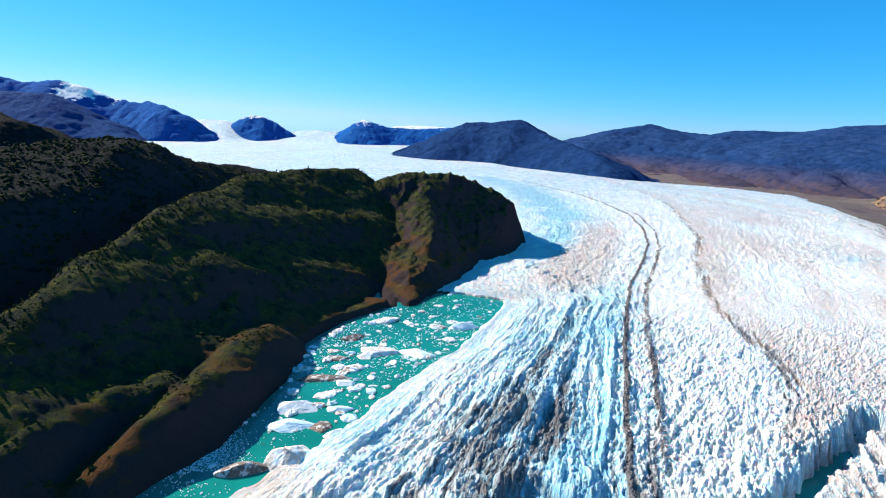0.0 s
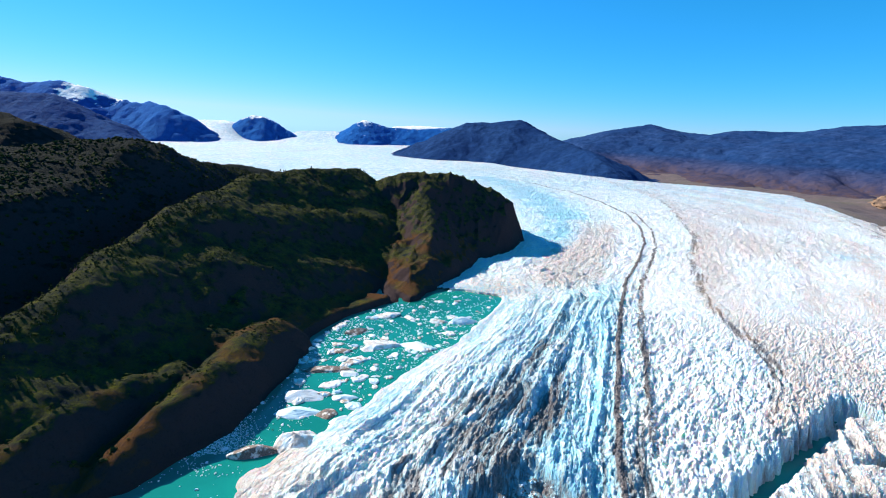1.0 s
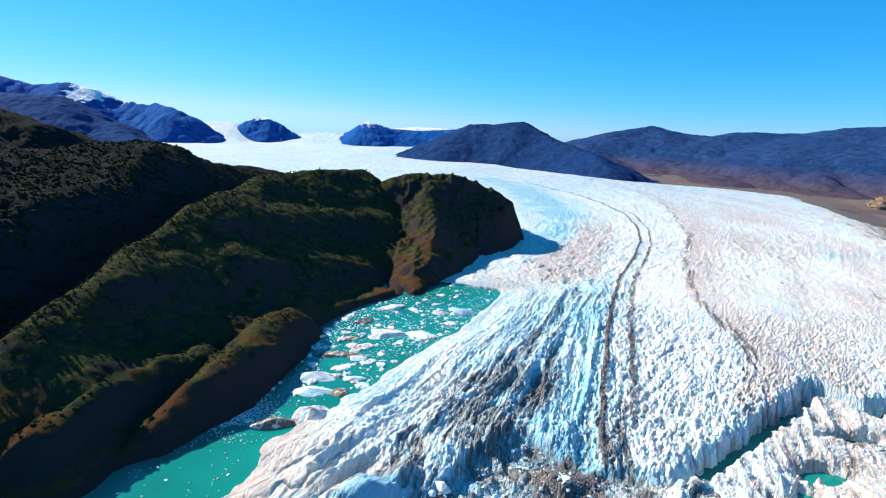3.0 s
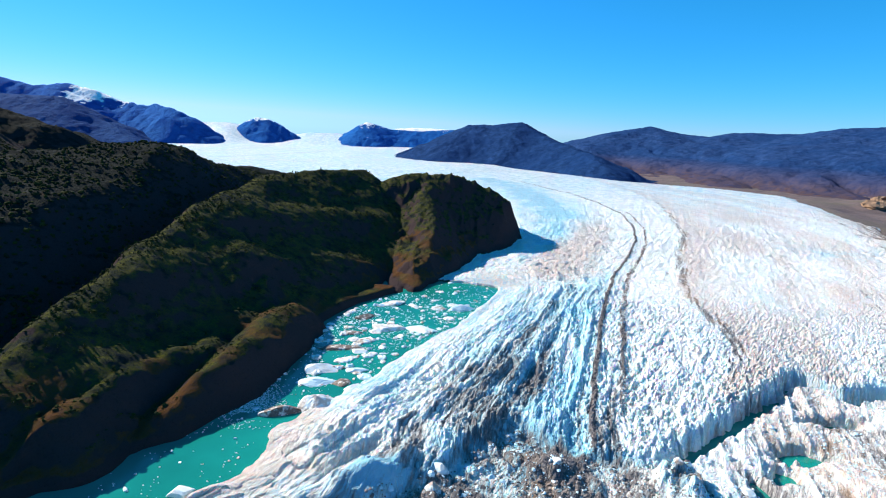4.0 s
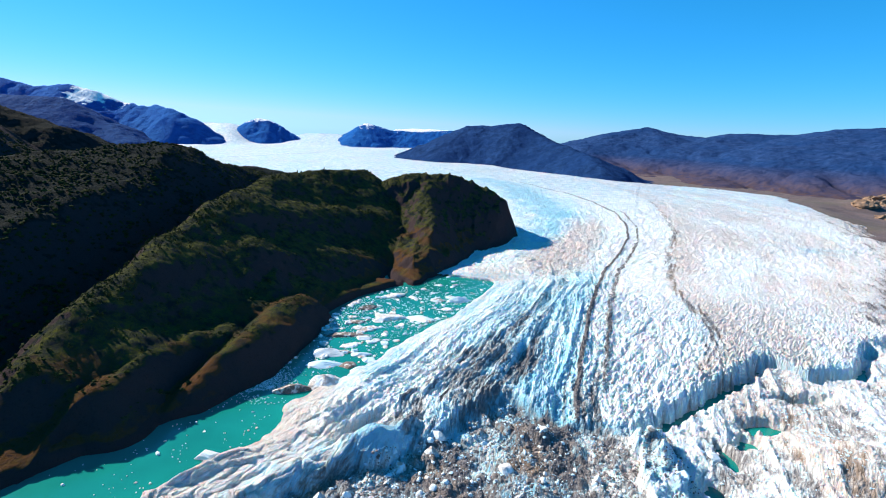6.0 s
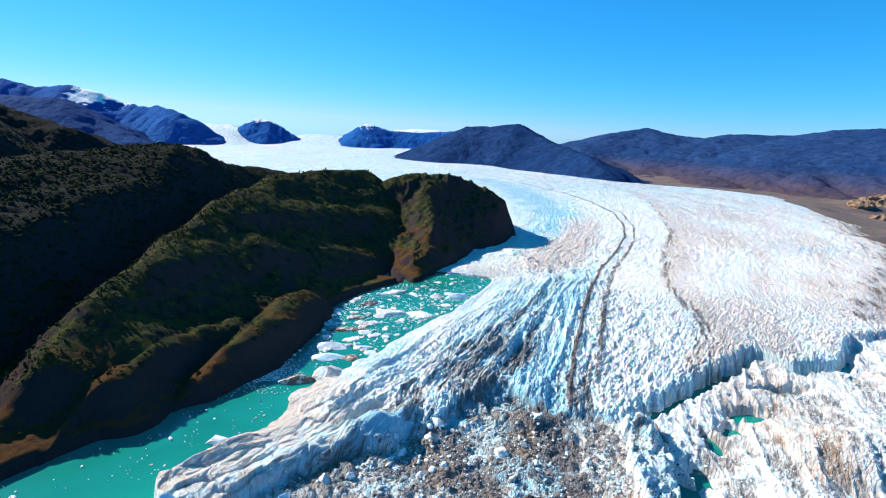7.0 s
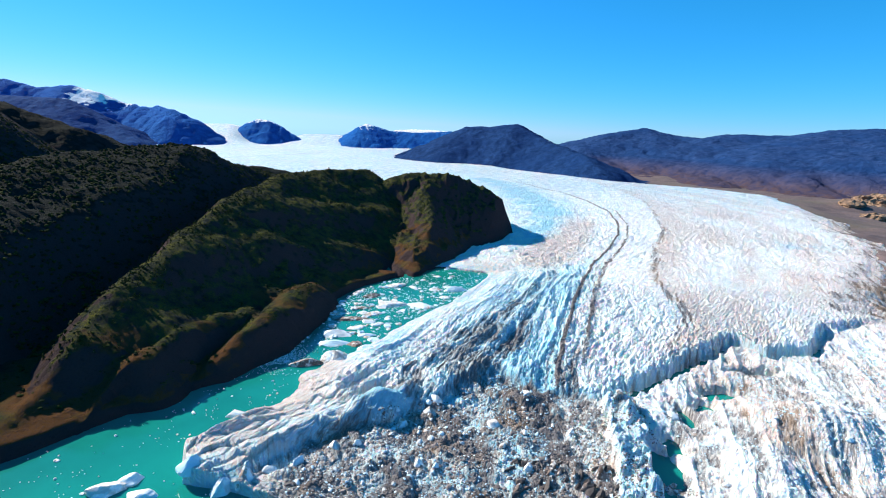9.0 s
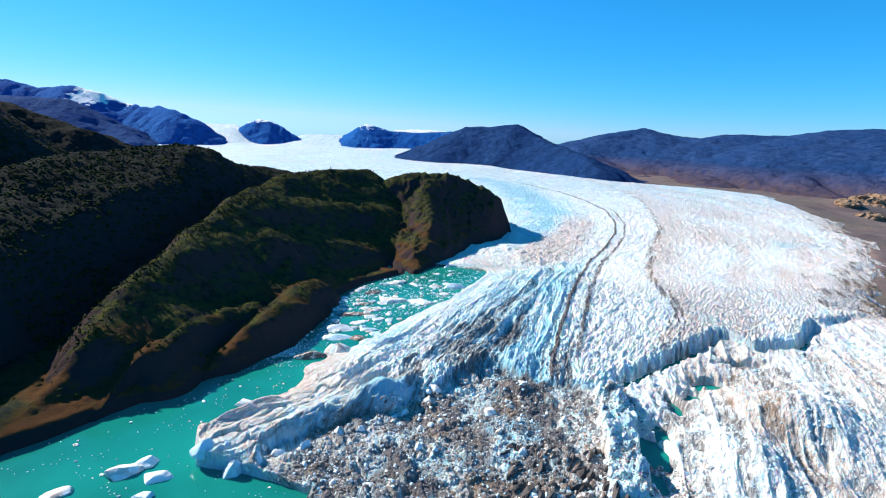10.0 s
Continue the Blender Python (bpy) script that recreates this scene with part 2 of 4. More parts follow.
    h = h + 1.2 * mor_l + 1.0 * mor_r * near
    # broken, dirty ice and stranded blocks before the front
    q1, q2, lump = cells((x + 0.5 * y + 3 * fbm(x / 9, y / 9, 2, 40)) / 9.0, (y - 0.3 * x) / 12.0, 41)
    s1, s2, bit = cells(x / 2.6, y / 2.6, 44)
    dirty = step(112, 84, x + 6 * fbm(x / 15, y / 15, 2, 45))
    low = 2.6 + 3.0 * fbm(x / 30, y / 30, 3, 46) + (1.2 + 1.5 * dirty) * lump * np.clip(q2 - q1, 0, 0.5) * 2 + (0.5 + 0.45 * dirty) * bit + (0.4 + 0.4 * dirty) * np.clip(s2 - s1, 0, 0.5)
    streak = crests((x - 0.35 * y) / 11, (y + 0.35 * x) / 60, 3, 48)
    low = low + (1 - dirty) * (3.4 * streak - 0.4 + 16 * blob(x, y, 200, 122, 34, 26) + 13 * blob(x, y, 153, 84, 20, 26) + 8 * blob(x, y, 300, 170, 60, 45))
    mounds = 6.0 * blob(x, y, 56, 158, 13, 9) + 4 * blob(x, y, 92, 172, 6, 6) + 3 * blob(x, y, 46, 125, 14, 12)
    slab = step(1.2, 0.85, np.abs(x - 92 - 0.22 * (y - 68) + 3 * fbm(x / 9, y / 9, 2, 47)) / 8.5) * step(46, 54, y) * step(157, 150, y)
    low = low + mounds + slab * (6.5 + 3.0 * pick + 4 * fbm(x / 11, y / 11, 2, 51))
    pools = (5.5 * blob(x, y, 116, 101, 5.5, 12) + 5 * blob(x, y, 127, 119, 4, 8) + 5 * blob(x, y, 181, 172, 13, 7) + 4 * blob(x, y, 163, 158, 7, 7)
             + 4.5 * blob(x, y, 219, 204, 14, 4) + 4 * blob(x, y, 108, 74, 4, 9) + 4 * blob(x, y, 147, 148, 3, 9))
    pools = pools * (1.4 + 1.2 * fbm(x / 5, y / 5, 2, 49))
    rift = np.clip(1.25 - np.abs(y - front + 6.5) / 6, 0, 1) * step(100, 112, x) * step(335, 300, x)
    rift = rift * np.clip(0.95 + 0.8 * fbm(x / 22, y / 22, 2, 50), 0, 1.3)
    low = low - pools * 2.4 - 11 * rift
    edge = step(330, 420, x)
    low = low + 2.2 * step(130, 210, x)
    low = low * (1 - edge) + (base - 2 + 0.6 * serac) * edge
    brow = (3.0 + 4.0 * fbm(x / 16, y / 16, 2, 18)) * step(0, 9, y - front) * step(38, 14, y - front) * step(25, 0, x) * step(-112, -95, x)
    cliff = brow + 1.0 * step(100, 115, x) * step(330, 300, x) * step(45, 0, y - front)
    h = (h + cliff) * (1 - in_front) + low * in_front
    # margins: ice cliffs at the lagoon, thin edges at the right
    rim = step(-2.5, 2.5, x - xl + 3.5 * fbm(x / 11, y / 11, 3, 52)) * (1 - step(40, 34, y))
    thin = step(45, 4, x - xl) * step(118, 150, y) * step(560, 500, y)
    h = h * (1 - 0.72 * thin) + 0.6 * thin
    h = np.where(y < 470, (h + 9) * rim - 9, h)
    h = h - 0.25 * np.clip(x - xr, 0, 200)
    # dirt
    streaks = fbm(wu / 2.4, wy / 45, 3, 54)
    mid = band(x, y, [(105, -55, 16), (120, -36, 22), (150, -12, 34), (185, 4, 42), (215, 20, 44), (250, 40, 38), (284, 54, 28), (335, 76, 16), (400, 106, 9)])
    core = band(x, y, [(145, 6, 12), (175, 25, 17), (205, 41, 20), (240, 59, 19), (265, 69, 14), (320, 85, 9), (381, 105, 8), (484, 143, 7), (600, 200, 5)])
    patchy = 0.8 * streaks + 0.6 * fbm(x / 16, y / 16, 3, 59)
    dirt = np.clip(0.9 * mid + 0.8 * patchy - 0.04 - 0.3 * deep, 0, 0.66) * step(0, 0.35, mid)
    dirt = np.maximum(dirt, np.clip(1.15 * core + 0.75 * patchy + 0.02 - 0.35 * deep, 0, 0.75) * step(0, 0.35, core) * (0.55 + 0.45 * step(320, 250, y)))
    dirt = np.maximum(dirt, 0.95 * step(0.05, 0.5, mor_l))
    dirt = np.maximum(dirt, step(0.1, 0.7, mor_r) * np.clip(0.75 + 0.9 * streaks + 0.3 * fbm(x / 8, y / 8, 2, 55), 0, 1))
    far = np.clip(1 - np.abs(x - (-900 + 0.28 * (y - 3000)) - 15 * fbm(x / 80, y / 80, 2, 65)) / 14, 0, 1) * step(2300, 2500, y) * step(3700, 3400, y)
    dirt = np.maximum(dirt, 0.6 * far)
    right = band(x, y, MORAINE_2)
    dirt = np.maximum(dirt, np.clip(right * 0.95 + 0.9 * streaks - 0.42, 0, 0.75))
    skirt = np.clip(0.8 - 0.018 * np.abs(off - 6), 0, 1) * step(290, 200, y)
    dirt = np.maximum(dirt, np.clip(skirt + 0.9 * streaks - 0.45, 0, 0.8))
    ground = dirty * np.clip(0.56 + 0.75 * fbm(x / 13, y / 13, 4, 56) + 0.35 * (bit - 0.5) + 0.5 * blob(x, y, 56, 155, 22, 16), 0, 1) * (1 - 0.9 * slab)
    ground = np.maximum(ground, (1 - dirty) * np.clip(1.5 * (0.62 - streak) + 0.55 * fbm(x / 9, y / 9, 3, 57) - 0.15, 0, 0.6) * step(330, 250, x))
    dirt = dirt * (1 - in_front) * (1 - 0.9 * dome) + ground * in_front
    verge = step(-130, 15, x - xr) * step(1300, 900, y)
    dirt = np.maximum(dirt, np.clip(verge * 0.85 + 0.9 * fbm(wu / 6, wy / 30, 3, 58) - 0.35, 0, 0.9))
    # tan, pinkish film of dust
    past = x - along(y, [(p[0], p[1]) for p in MORAINE_2]) + 14 * fbm(x / 25, y / 25, 3, 66)      # beyond the second dirt line
    tan = np.clip((0.80 * step(-3, 5, past) * (1 - 0.55 * step(4, 45, past))) * (1 - 0.5 * step(60, 300, past)) + 0.7 * fbm(wu / 30, wy / 150, 4, 60) * step(-40, 30, past) + 0.05, 0, 0.9) * step(2500, 1300, y)
    tan = np.maximum(tan, 0.8 * step(0, 0.5, right) * step(-6, 4, past))
    inner = np.clip(1.3 - np.abs(off + 72 + 10 * fbm(x / 40, y / 40, 2, 67)) / 45, 0, 1) * step(440, 540, y) * step(1000, 820, y)
    tan = np.maximum(tan, inner * (0.95 + 0.6 * fbm(wu / 12, wy / 60, 3, 68)))
    tan = np.maximum(tan, 0.95 * verge)
    tan = np.maximum(tan, 0.7 * blob(x, y, 62, 480, 30, 40))
    tan = np.maximum(tan, np.clip(0.06 + 0.4 * fbm(x / 120, y / 260, 4, 38), 0, 0.5) * step(1000, 1700, y))
    tan = np.maximum(tan, 1.0 * blob(x, y, -80, 165, 13, 15))
    tan = np.maximum(tan, 0.8 * snout * (0.6 + 0.6 * fbm(x / 12, y / 12, 2, 63)))
    tan = np.maximum(tan, 0.9 * blob(x, y, 600, 985, 70, 60) + 0.9 * blob(x, y, -70, 195, 16, 16) + 0.8 * blob(x, y, -95, 110, 22, 18))
    e = x - xl + 4 * fbm(x / 14, y / 14, 2, 53)
    tan = np.maximum(tan, 0.85 * step(1, 6, e) * step(27, 15, e) * step(84, 95, y) * step(190, 165, y))
    clean = step(-40, -26, off + 6 * fbm(x / 30, y / 30, 2, 39)) * step(2, -4, off) * step(480, 600, y) * step(1500, 1100, y)
    clean = np.maximum(clean, step(3, 10, off) * step(4, -4, past) * step(520, 640, y) * step(1500, 1100, y))
    tan = tan * (1 - 0.85 * clean)
    tan = np.maximum(tan, in_front * np.clip(0.20 + 0.25 * dirty + 0.7 * fbm(x / 16, y / 16, 3, 61), 0, 1) * (1 - 0.9 * slab))
    tan = tan * (1 - 0.9 * dome)
    # clear blue ice low in the crevasses and where the stream is stretched; painted shade along the front
    blue = np.clip(0.95 - 1.15 * deep, 0, 1) * (0.35 + 0.65 * near) + 0.25 * fbm(x / 30, y / 60, 3, 62)
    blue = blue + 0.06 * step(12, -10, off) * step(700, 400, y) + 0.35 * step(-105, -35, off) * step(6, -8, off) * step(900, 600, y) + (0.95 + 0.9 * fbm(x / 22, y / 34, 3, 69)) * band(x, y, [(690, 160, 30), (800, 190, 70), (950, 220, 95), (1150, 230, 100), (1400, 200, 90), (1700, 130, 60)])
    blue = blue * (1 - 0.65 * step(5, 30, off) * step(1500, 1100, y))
    # bluer further up the glacier, in patches beyond y 1000
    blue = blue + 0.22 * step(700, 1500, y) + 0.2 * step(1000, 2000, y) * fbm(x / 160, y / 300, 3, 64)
    # the tongue's flank is tinted bluer for its shaded side
    blue = blue * (1 - 0.8 * clean) + 1.7 * dome * (1 - in_front) + 0.3 * snout * step(40, 12, y - front)
    blue = blue * (1 - 0.8 * np.clip(inner, 0, 1)) * (1 - 0.75 * tan * step(260, 200, y) * step(30, 0, x) * (1 - dome))
    # the cliff faces at the front also get shade blue in their tint
    blue = blue + 0.55 * blob(x, y, 567, 700, 70, 50) * (0.6 + fbm(x / 12, y / 20, 2, 36)) + 0.4 * slab * in_front + 0.3 * rift + 0.45 * step(7, 1, np.abs(y - front)) * step(330, 300, x)
    return h, np.clip(dirt, 0, 1), np.clip(tan, 0, 1), np.clip(blue, 0, 1), ru, ry


# ---- materials ----
def material(name):
    mat = bpy.data.materials.new(name)
    mat.use_nodes = True
    nodes, links = mat.node_tree.nodes, mat.node_tree.links
    return mat, nodes, links, nodes["Principled BSDF"]


def noise_node(nodes, links, scale, detail=6.0, rough=0.6, coords=None):
    n = nodes.new("ShaderNodeTexNoise")
    n.inputs["Scale"].default_value, n.inputs["Detail"].default_value, n.inputs["Roughness"].default_value = scale, detail, rough
    links.new(coords, n.inputs["Vector"])
    return n.outputs["Fac"]


def place(nodes):
    return nodes.new("ShaderNodeNewGeometry").outputs["Position"]


def mixed(nodes, links, fac, a, b):
    """A mix of two colours, each a colour or a socket, by a number or a socket."""
    m = nodes.new("ShaderNodeMix")
    m.data_type = "RGBA"
    for socket, value in ((m.inputs[0], fac), (m.inputs[6], a), (m.inputs[7], b)):
        if isinstance(value, bpy.types.NodeSocket):
            links.new(value, socket)
        else:
            socket.default_value = value if isinstance(value, float) else (*value, 1)
    return m.outputs[2]


def ranged(nodes, links, value, a, b, lo=0.0, hi=1.0):
    m = nodes.new("ShaderNodeMapRange")
    for k, v in zip(("From Min", "From Max", "To Min", "To Max"), (a, b, lo, hi)):
        m.inputs[k].default_value = v
    links.new(value, m.inputs["Value"])
    return m.outputs["Result"]


def maths(nodes, links, kind, a, b):
    m = nodes.new("ShaderNodeMath")
    m.operation = kind
    for socket, value in zip(m.inputs, (a, b)):
        if isinstance(value, bpy.types.NodeSocket):
            links.new(value, socket)
        else:
            socket.default_value = value
    return m.outputs[0]


def bumped(nodes, links, bsdf, height, strength, distance):
    b = nodes.new("ShaderNodeBump")
    b.inputs["Strength"].default_value, b.inputs["Distance"].default_value = strength, distance
    links.new(height, b.inputs["Height"])
    links.new(b.outputs["Normal"], bsdf.inputs["Normal"])


def attribute(nodes, name):
    a = nodes.new("ShaderNodeAttribute")
    a.attribute_name = name
    return a


def cracks(nodes, links, flow, wide, long, width):
    """Thin crevasses: 1 in the crack; wide and long: the size of the blocks across and along the flow."""
    stretch = nodes.new("ShaderNodeVectorMath")
    stretch.operation = "MULTIPLY"
    stretch.inputs[1].default_value = (1 / wide, 1 / long, 1)
    links.new(flow, stretch.inputs[0])
    wobble = nodes.new("ShaderNodeTexNoise")
    wobble.inputs["Scale"].default_value, wobble.inputs["Detail"].default_value = 1.3, 3
    links.new(stretch.outputs[0], wobble.inputs["Vector"])
    bent = nodes.new("ShaderNodeVectorMath")
    bent.operation = "MULTIPLY_ADD"
    bent.inputs[1].default_value = (0.9, 0.9, 0)
    links.new(wobble.outputs["Color"], bent.inputs[0])
    links.new(stretch.outputs[0], bent.inputs[2])
    vor = nodes.new("ShaderNodeTexVoronoi")
    vor.feature, vor.voronoi_dimensions = "DISTANCE_TO_EDGE", "2D"
    vor.inputs["Scale"].default_value = 1.0
    links.new(bent.outputs[0], vor.inputs["Vector"])
    return ranged(nodes, links, vor.outputs["Distance"], 0.0, width, 1.0, 0.0)


def ice_material():
    mat, nodes, links, bsdf = material("glacier_ice")
    at = place(nodes)
    paint = attribute(nodes, "surface")
    flow = attribute(nodes, "flow").outputs["Vector"]
    split = nodes.new("ShaderNodeSeparateColor")
    links.new(paint.outputs["Color"], split.inputs["Color"])
    dirt, tan, blue = split.outputs[0], split.outputs[1], split.outputs[2]
    fine, mid = noise_node(nodes, links, 0.9, 5, 0.65, at), noise_node(nodes, links, 0.16, 5, 0.6, at)
    drawn = nodes.new("ShaderNodeVectorMath")
    drawn.operation = "MULTIPLY"
    drawn.inputs[1].default_value = (0.55, 0.10, 1)
    links.new(flow, drawn.inputs[0])
    grainy = noise_node(nodes, links, 1.0, 7, 0.7, drawn.outputs[0])
    crack = maths(nodes, links, "MAXIMUM", cracks(nodes, links, flow, 1.7, 5.0, 0.10), cracks(nodes, links, flow, 6.0, 15.0, 0.07))
    crack = maths(nodes, links, "MAXIMUM", crack, maths(nodes, links, "MULTIPLY", cracks(nodes, links, flow, 24.0, 40.0, 0.10), ranged(nodes, links, mid, 0.4, 0.6, 0.0, 0.8)))
    white = mixed(nodes, links, ranged(nodes, links, grainy, 0.35, 0.65), (0.84, 0.88, 0.90), (0.95, 0.94, 0.92))
    dusty = maths(nodes, links, "MULTIPLY", tan, ranged(nodes, links, grainy, 0.40, 0.62, 0.3, 1.0))
    fleck = maths(nodes, links, "MULTIPLY", ranged(nodes, links, noise_node(nodes, links, 0.30, 5, 0.75, at), 0.48, 0.60), ranged(nodes, links, tan, 0.05, 0.6, 0.06, 0.5))
    white = mixed(nodes, links, fleck, white, (0.50, 0.43, 0.41))
    col = mixed(nodes, links, dusty, white, (0.53, 0.41, 0.36))
    cold = maths(nodes, links, "ADD", blue, ranged(nodes, links, grainy, 0.3, 0.7, 0.18, -0.18))
    col = mixed(nodes, links, ranged(nodes, links, cold, 0.1, 0.95, 0.0, 0.85), col, (0.30, 0.69, 0.86))
    col = mixed(nodes, links, ranged(nodes, links, cold, 0.72, 1.15, 0.0, 0.75), col, (0.13, 0.47, 0.65))
    where = nodes.new("ShaderNodeSeparateXYZ")                # the broken upper glacier, dappled a darker blue-grey
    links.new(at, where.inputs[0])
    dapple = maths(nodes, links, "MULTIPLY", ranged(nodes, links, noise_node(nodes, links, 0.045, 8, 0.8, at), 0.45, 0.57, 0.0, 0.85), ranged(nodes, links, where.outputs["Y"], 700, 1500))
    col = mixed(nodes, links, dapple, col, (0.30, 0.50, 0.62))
    # colour of the thin cracks, blue or dusty grey, standing for shade inside them
    crack_shade = mixed(nodes, links, ranged(nodes, links, tan, 0.1, 0.5), (0.34, 0.62, 0.78), (0.52, 0.49, 0.49))
    col = mixed(nodes, links, maths(nodes, links, "MULTIPLY", crack, ranged(nodes, links, mid, 0.35, 0.6, 0.15, 0.65)), col, crack_shade)
    grit = mixed(nodes, links, ranged(nodes, links, fine, 0.4, 0.65), (0.085, 0.084, 0.092), (0.32, 0.30, 0.30))
    grit = mixed(nodes, links, ranged(nodes, links, mid, 0.42, 0.58, 0.0, 0.8), grit, (0.13, 0.13, 0.155))
    grit = mixed(nodes, links, ranged(nodes, links, tan, 0.5, 0.95, 0.0, 0.65), grit, (0.32, 0.215, 0.13))
    spot = maths(nodes, links, "ADD", dirt, ranged(nodes, links, grainy, 0.35, 0.65, -0.28, 0.28))
    spot = maths(nodes, links, "ADD", spot, ranged(nodes, links, fine, 0.3, 0.7, -0.15, 0.15))
    col = mixed(nodes, links, ranged(nodes, links, spot, 0.2, 0.75), col, grit)
    links.new(col, bsdf.inputs["Base Color"])
    links.new(ranged(nodes, links, dirt, 0, 0.7, 0.38, 0.9), bsdf.inputs["Roughness"])
    bsdf.inputs["Specular IOR Level"].default_value = 0.3
    links.new(ranged(nodes, links, dirt, 0.1, 0.6, 0.5, 0.0), bsdf.inputs["Subsurface Weight"])    # light seeps through clear ice
    bsdf.inputs["Subsurface Radius"].default_value, bsdf.inputs["Subsurface Scale"].default_value = (0.35, 0.8, 1.1), 0.7
    height = maths(nodes, links, "SUBTRACT", maths(nodes, links, "ADD", grainy, noise_node(nodes, links, 0.7, 7, 0.72, at)), maths(nodes, links, "MULTIPLY", crack, 0.5))
    ripple = maths(nodes, links, "MULTIPLY", noise_node(nodes, links, 0.20, 5, 0.75, at), ranged(nodes, links, where.outputs["Y"], 330, 520, 0.0, 3.0))
    swell = maths(nodes, links, "MULTIPLY", noise_node(nodes, links, 0.055, 5, 0.75, at), ranged(nodes, links, where.outputs["Y"], 800, 1600, 0.0, 12.0))
    bumped(nodes, links, bsdf, maths(nodes, links, "ADD", height, maths(nodes, links, "ADD", ripple, swell)), 1.0, 1.25)
    return mat


def berg_material(clear=0.65):
    mat, nodes, links, bsdf = material("berg_ice")
    at = place(nodes)
    own = nodes.new("ShaderNodeObjectInfo").outputs["Random"]
    mid, fine = noise_node(nodes, links, 0.28, 5, 0.6, at), noise_node(nodes, links, 1.4, 5, 0.65, at)
    col = mixed(nodes, links, ranged(nodes, links, fine, 0.3, 0.7), (0.74, 0.83, 0.88), (0.88, 0.90, 0.90))
    col = mixed(nodes, links, ranged(nodes, links, own, 0.55, 0.0, clear - 0.65, clear), col, (0.36, 0.68, 0.86))
    col = mixed(nodes, links, maths(nodes, links, "MULTIPLY", ranged(nodes, links, mid, 0.46, 0.58), ranged(nodes, links, own, 0.3, 0.85)), col, (0.38, 0.29, 0.235))
    col = mixed(nodes, links, ranged(nodes, links, mid, 0.44, 0.30, 0.0, 0.7), col, (0.40, 0.68, 0.86))
    links.new(col, bsdf.inputs["Base Color"])
    bsdf.inputs["Roughness"].default_value = 0.4
    bumped(nodes, links, bsdf, fine, 0.5, 0.4)
    return mat


def dirty_berg_material():
    mat, nodes, links, bsdf = material("dirty_berg_ice")
    at = place(nodes)
    mid, fine = noise_node(nodes, links, 0.3, 5, 0.6, at), noise_node(nodes, links, 1.5, 5, 0.65, at)
    col = mixed(nodes, links, ranged(nodes, links, fine, 0.35, 0.65), (0.06, 0.045, 0.045), (0.22, 0.165, 0.14))
    col = mixed(nodes, links, ranged(nodes, links, mid, 0.5, 0.62), col, (0.62, 0.64, 0.64))
    links.new(col, bsdf.inputs["Base Color"])
    bsdf.inputs["Roughness"].default_value = 0.7
    bumped(nodes, links, bsdf, fine, 0.6, 0.5)
    return mat


def water_material():
    mat, nodes, links, bsdf = material("glacial_water")
    at = place(nodes)
    big = noise_node(nodes, links, 0.02, 3, 0.5, at)
    col = mixed(nodes, links, ranged(nodes, links, big, 0.35, 0.65), (0.0, 0.16, 0.140), (0.0, 0.22, 0.190))
    links.new(col, bsdf.inputs["Base Color"])
    bsdf.inputs["Roughness"].default_value, bsdf.inputs["IOR"].default_value = 0.12, 1.33
    bumped(nodes, links, bsdf, noise_node(nodes, links, 0.6, 4, 0.6, at), 0.08, 0.3)
    return mat


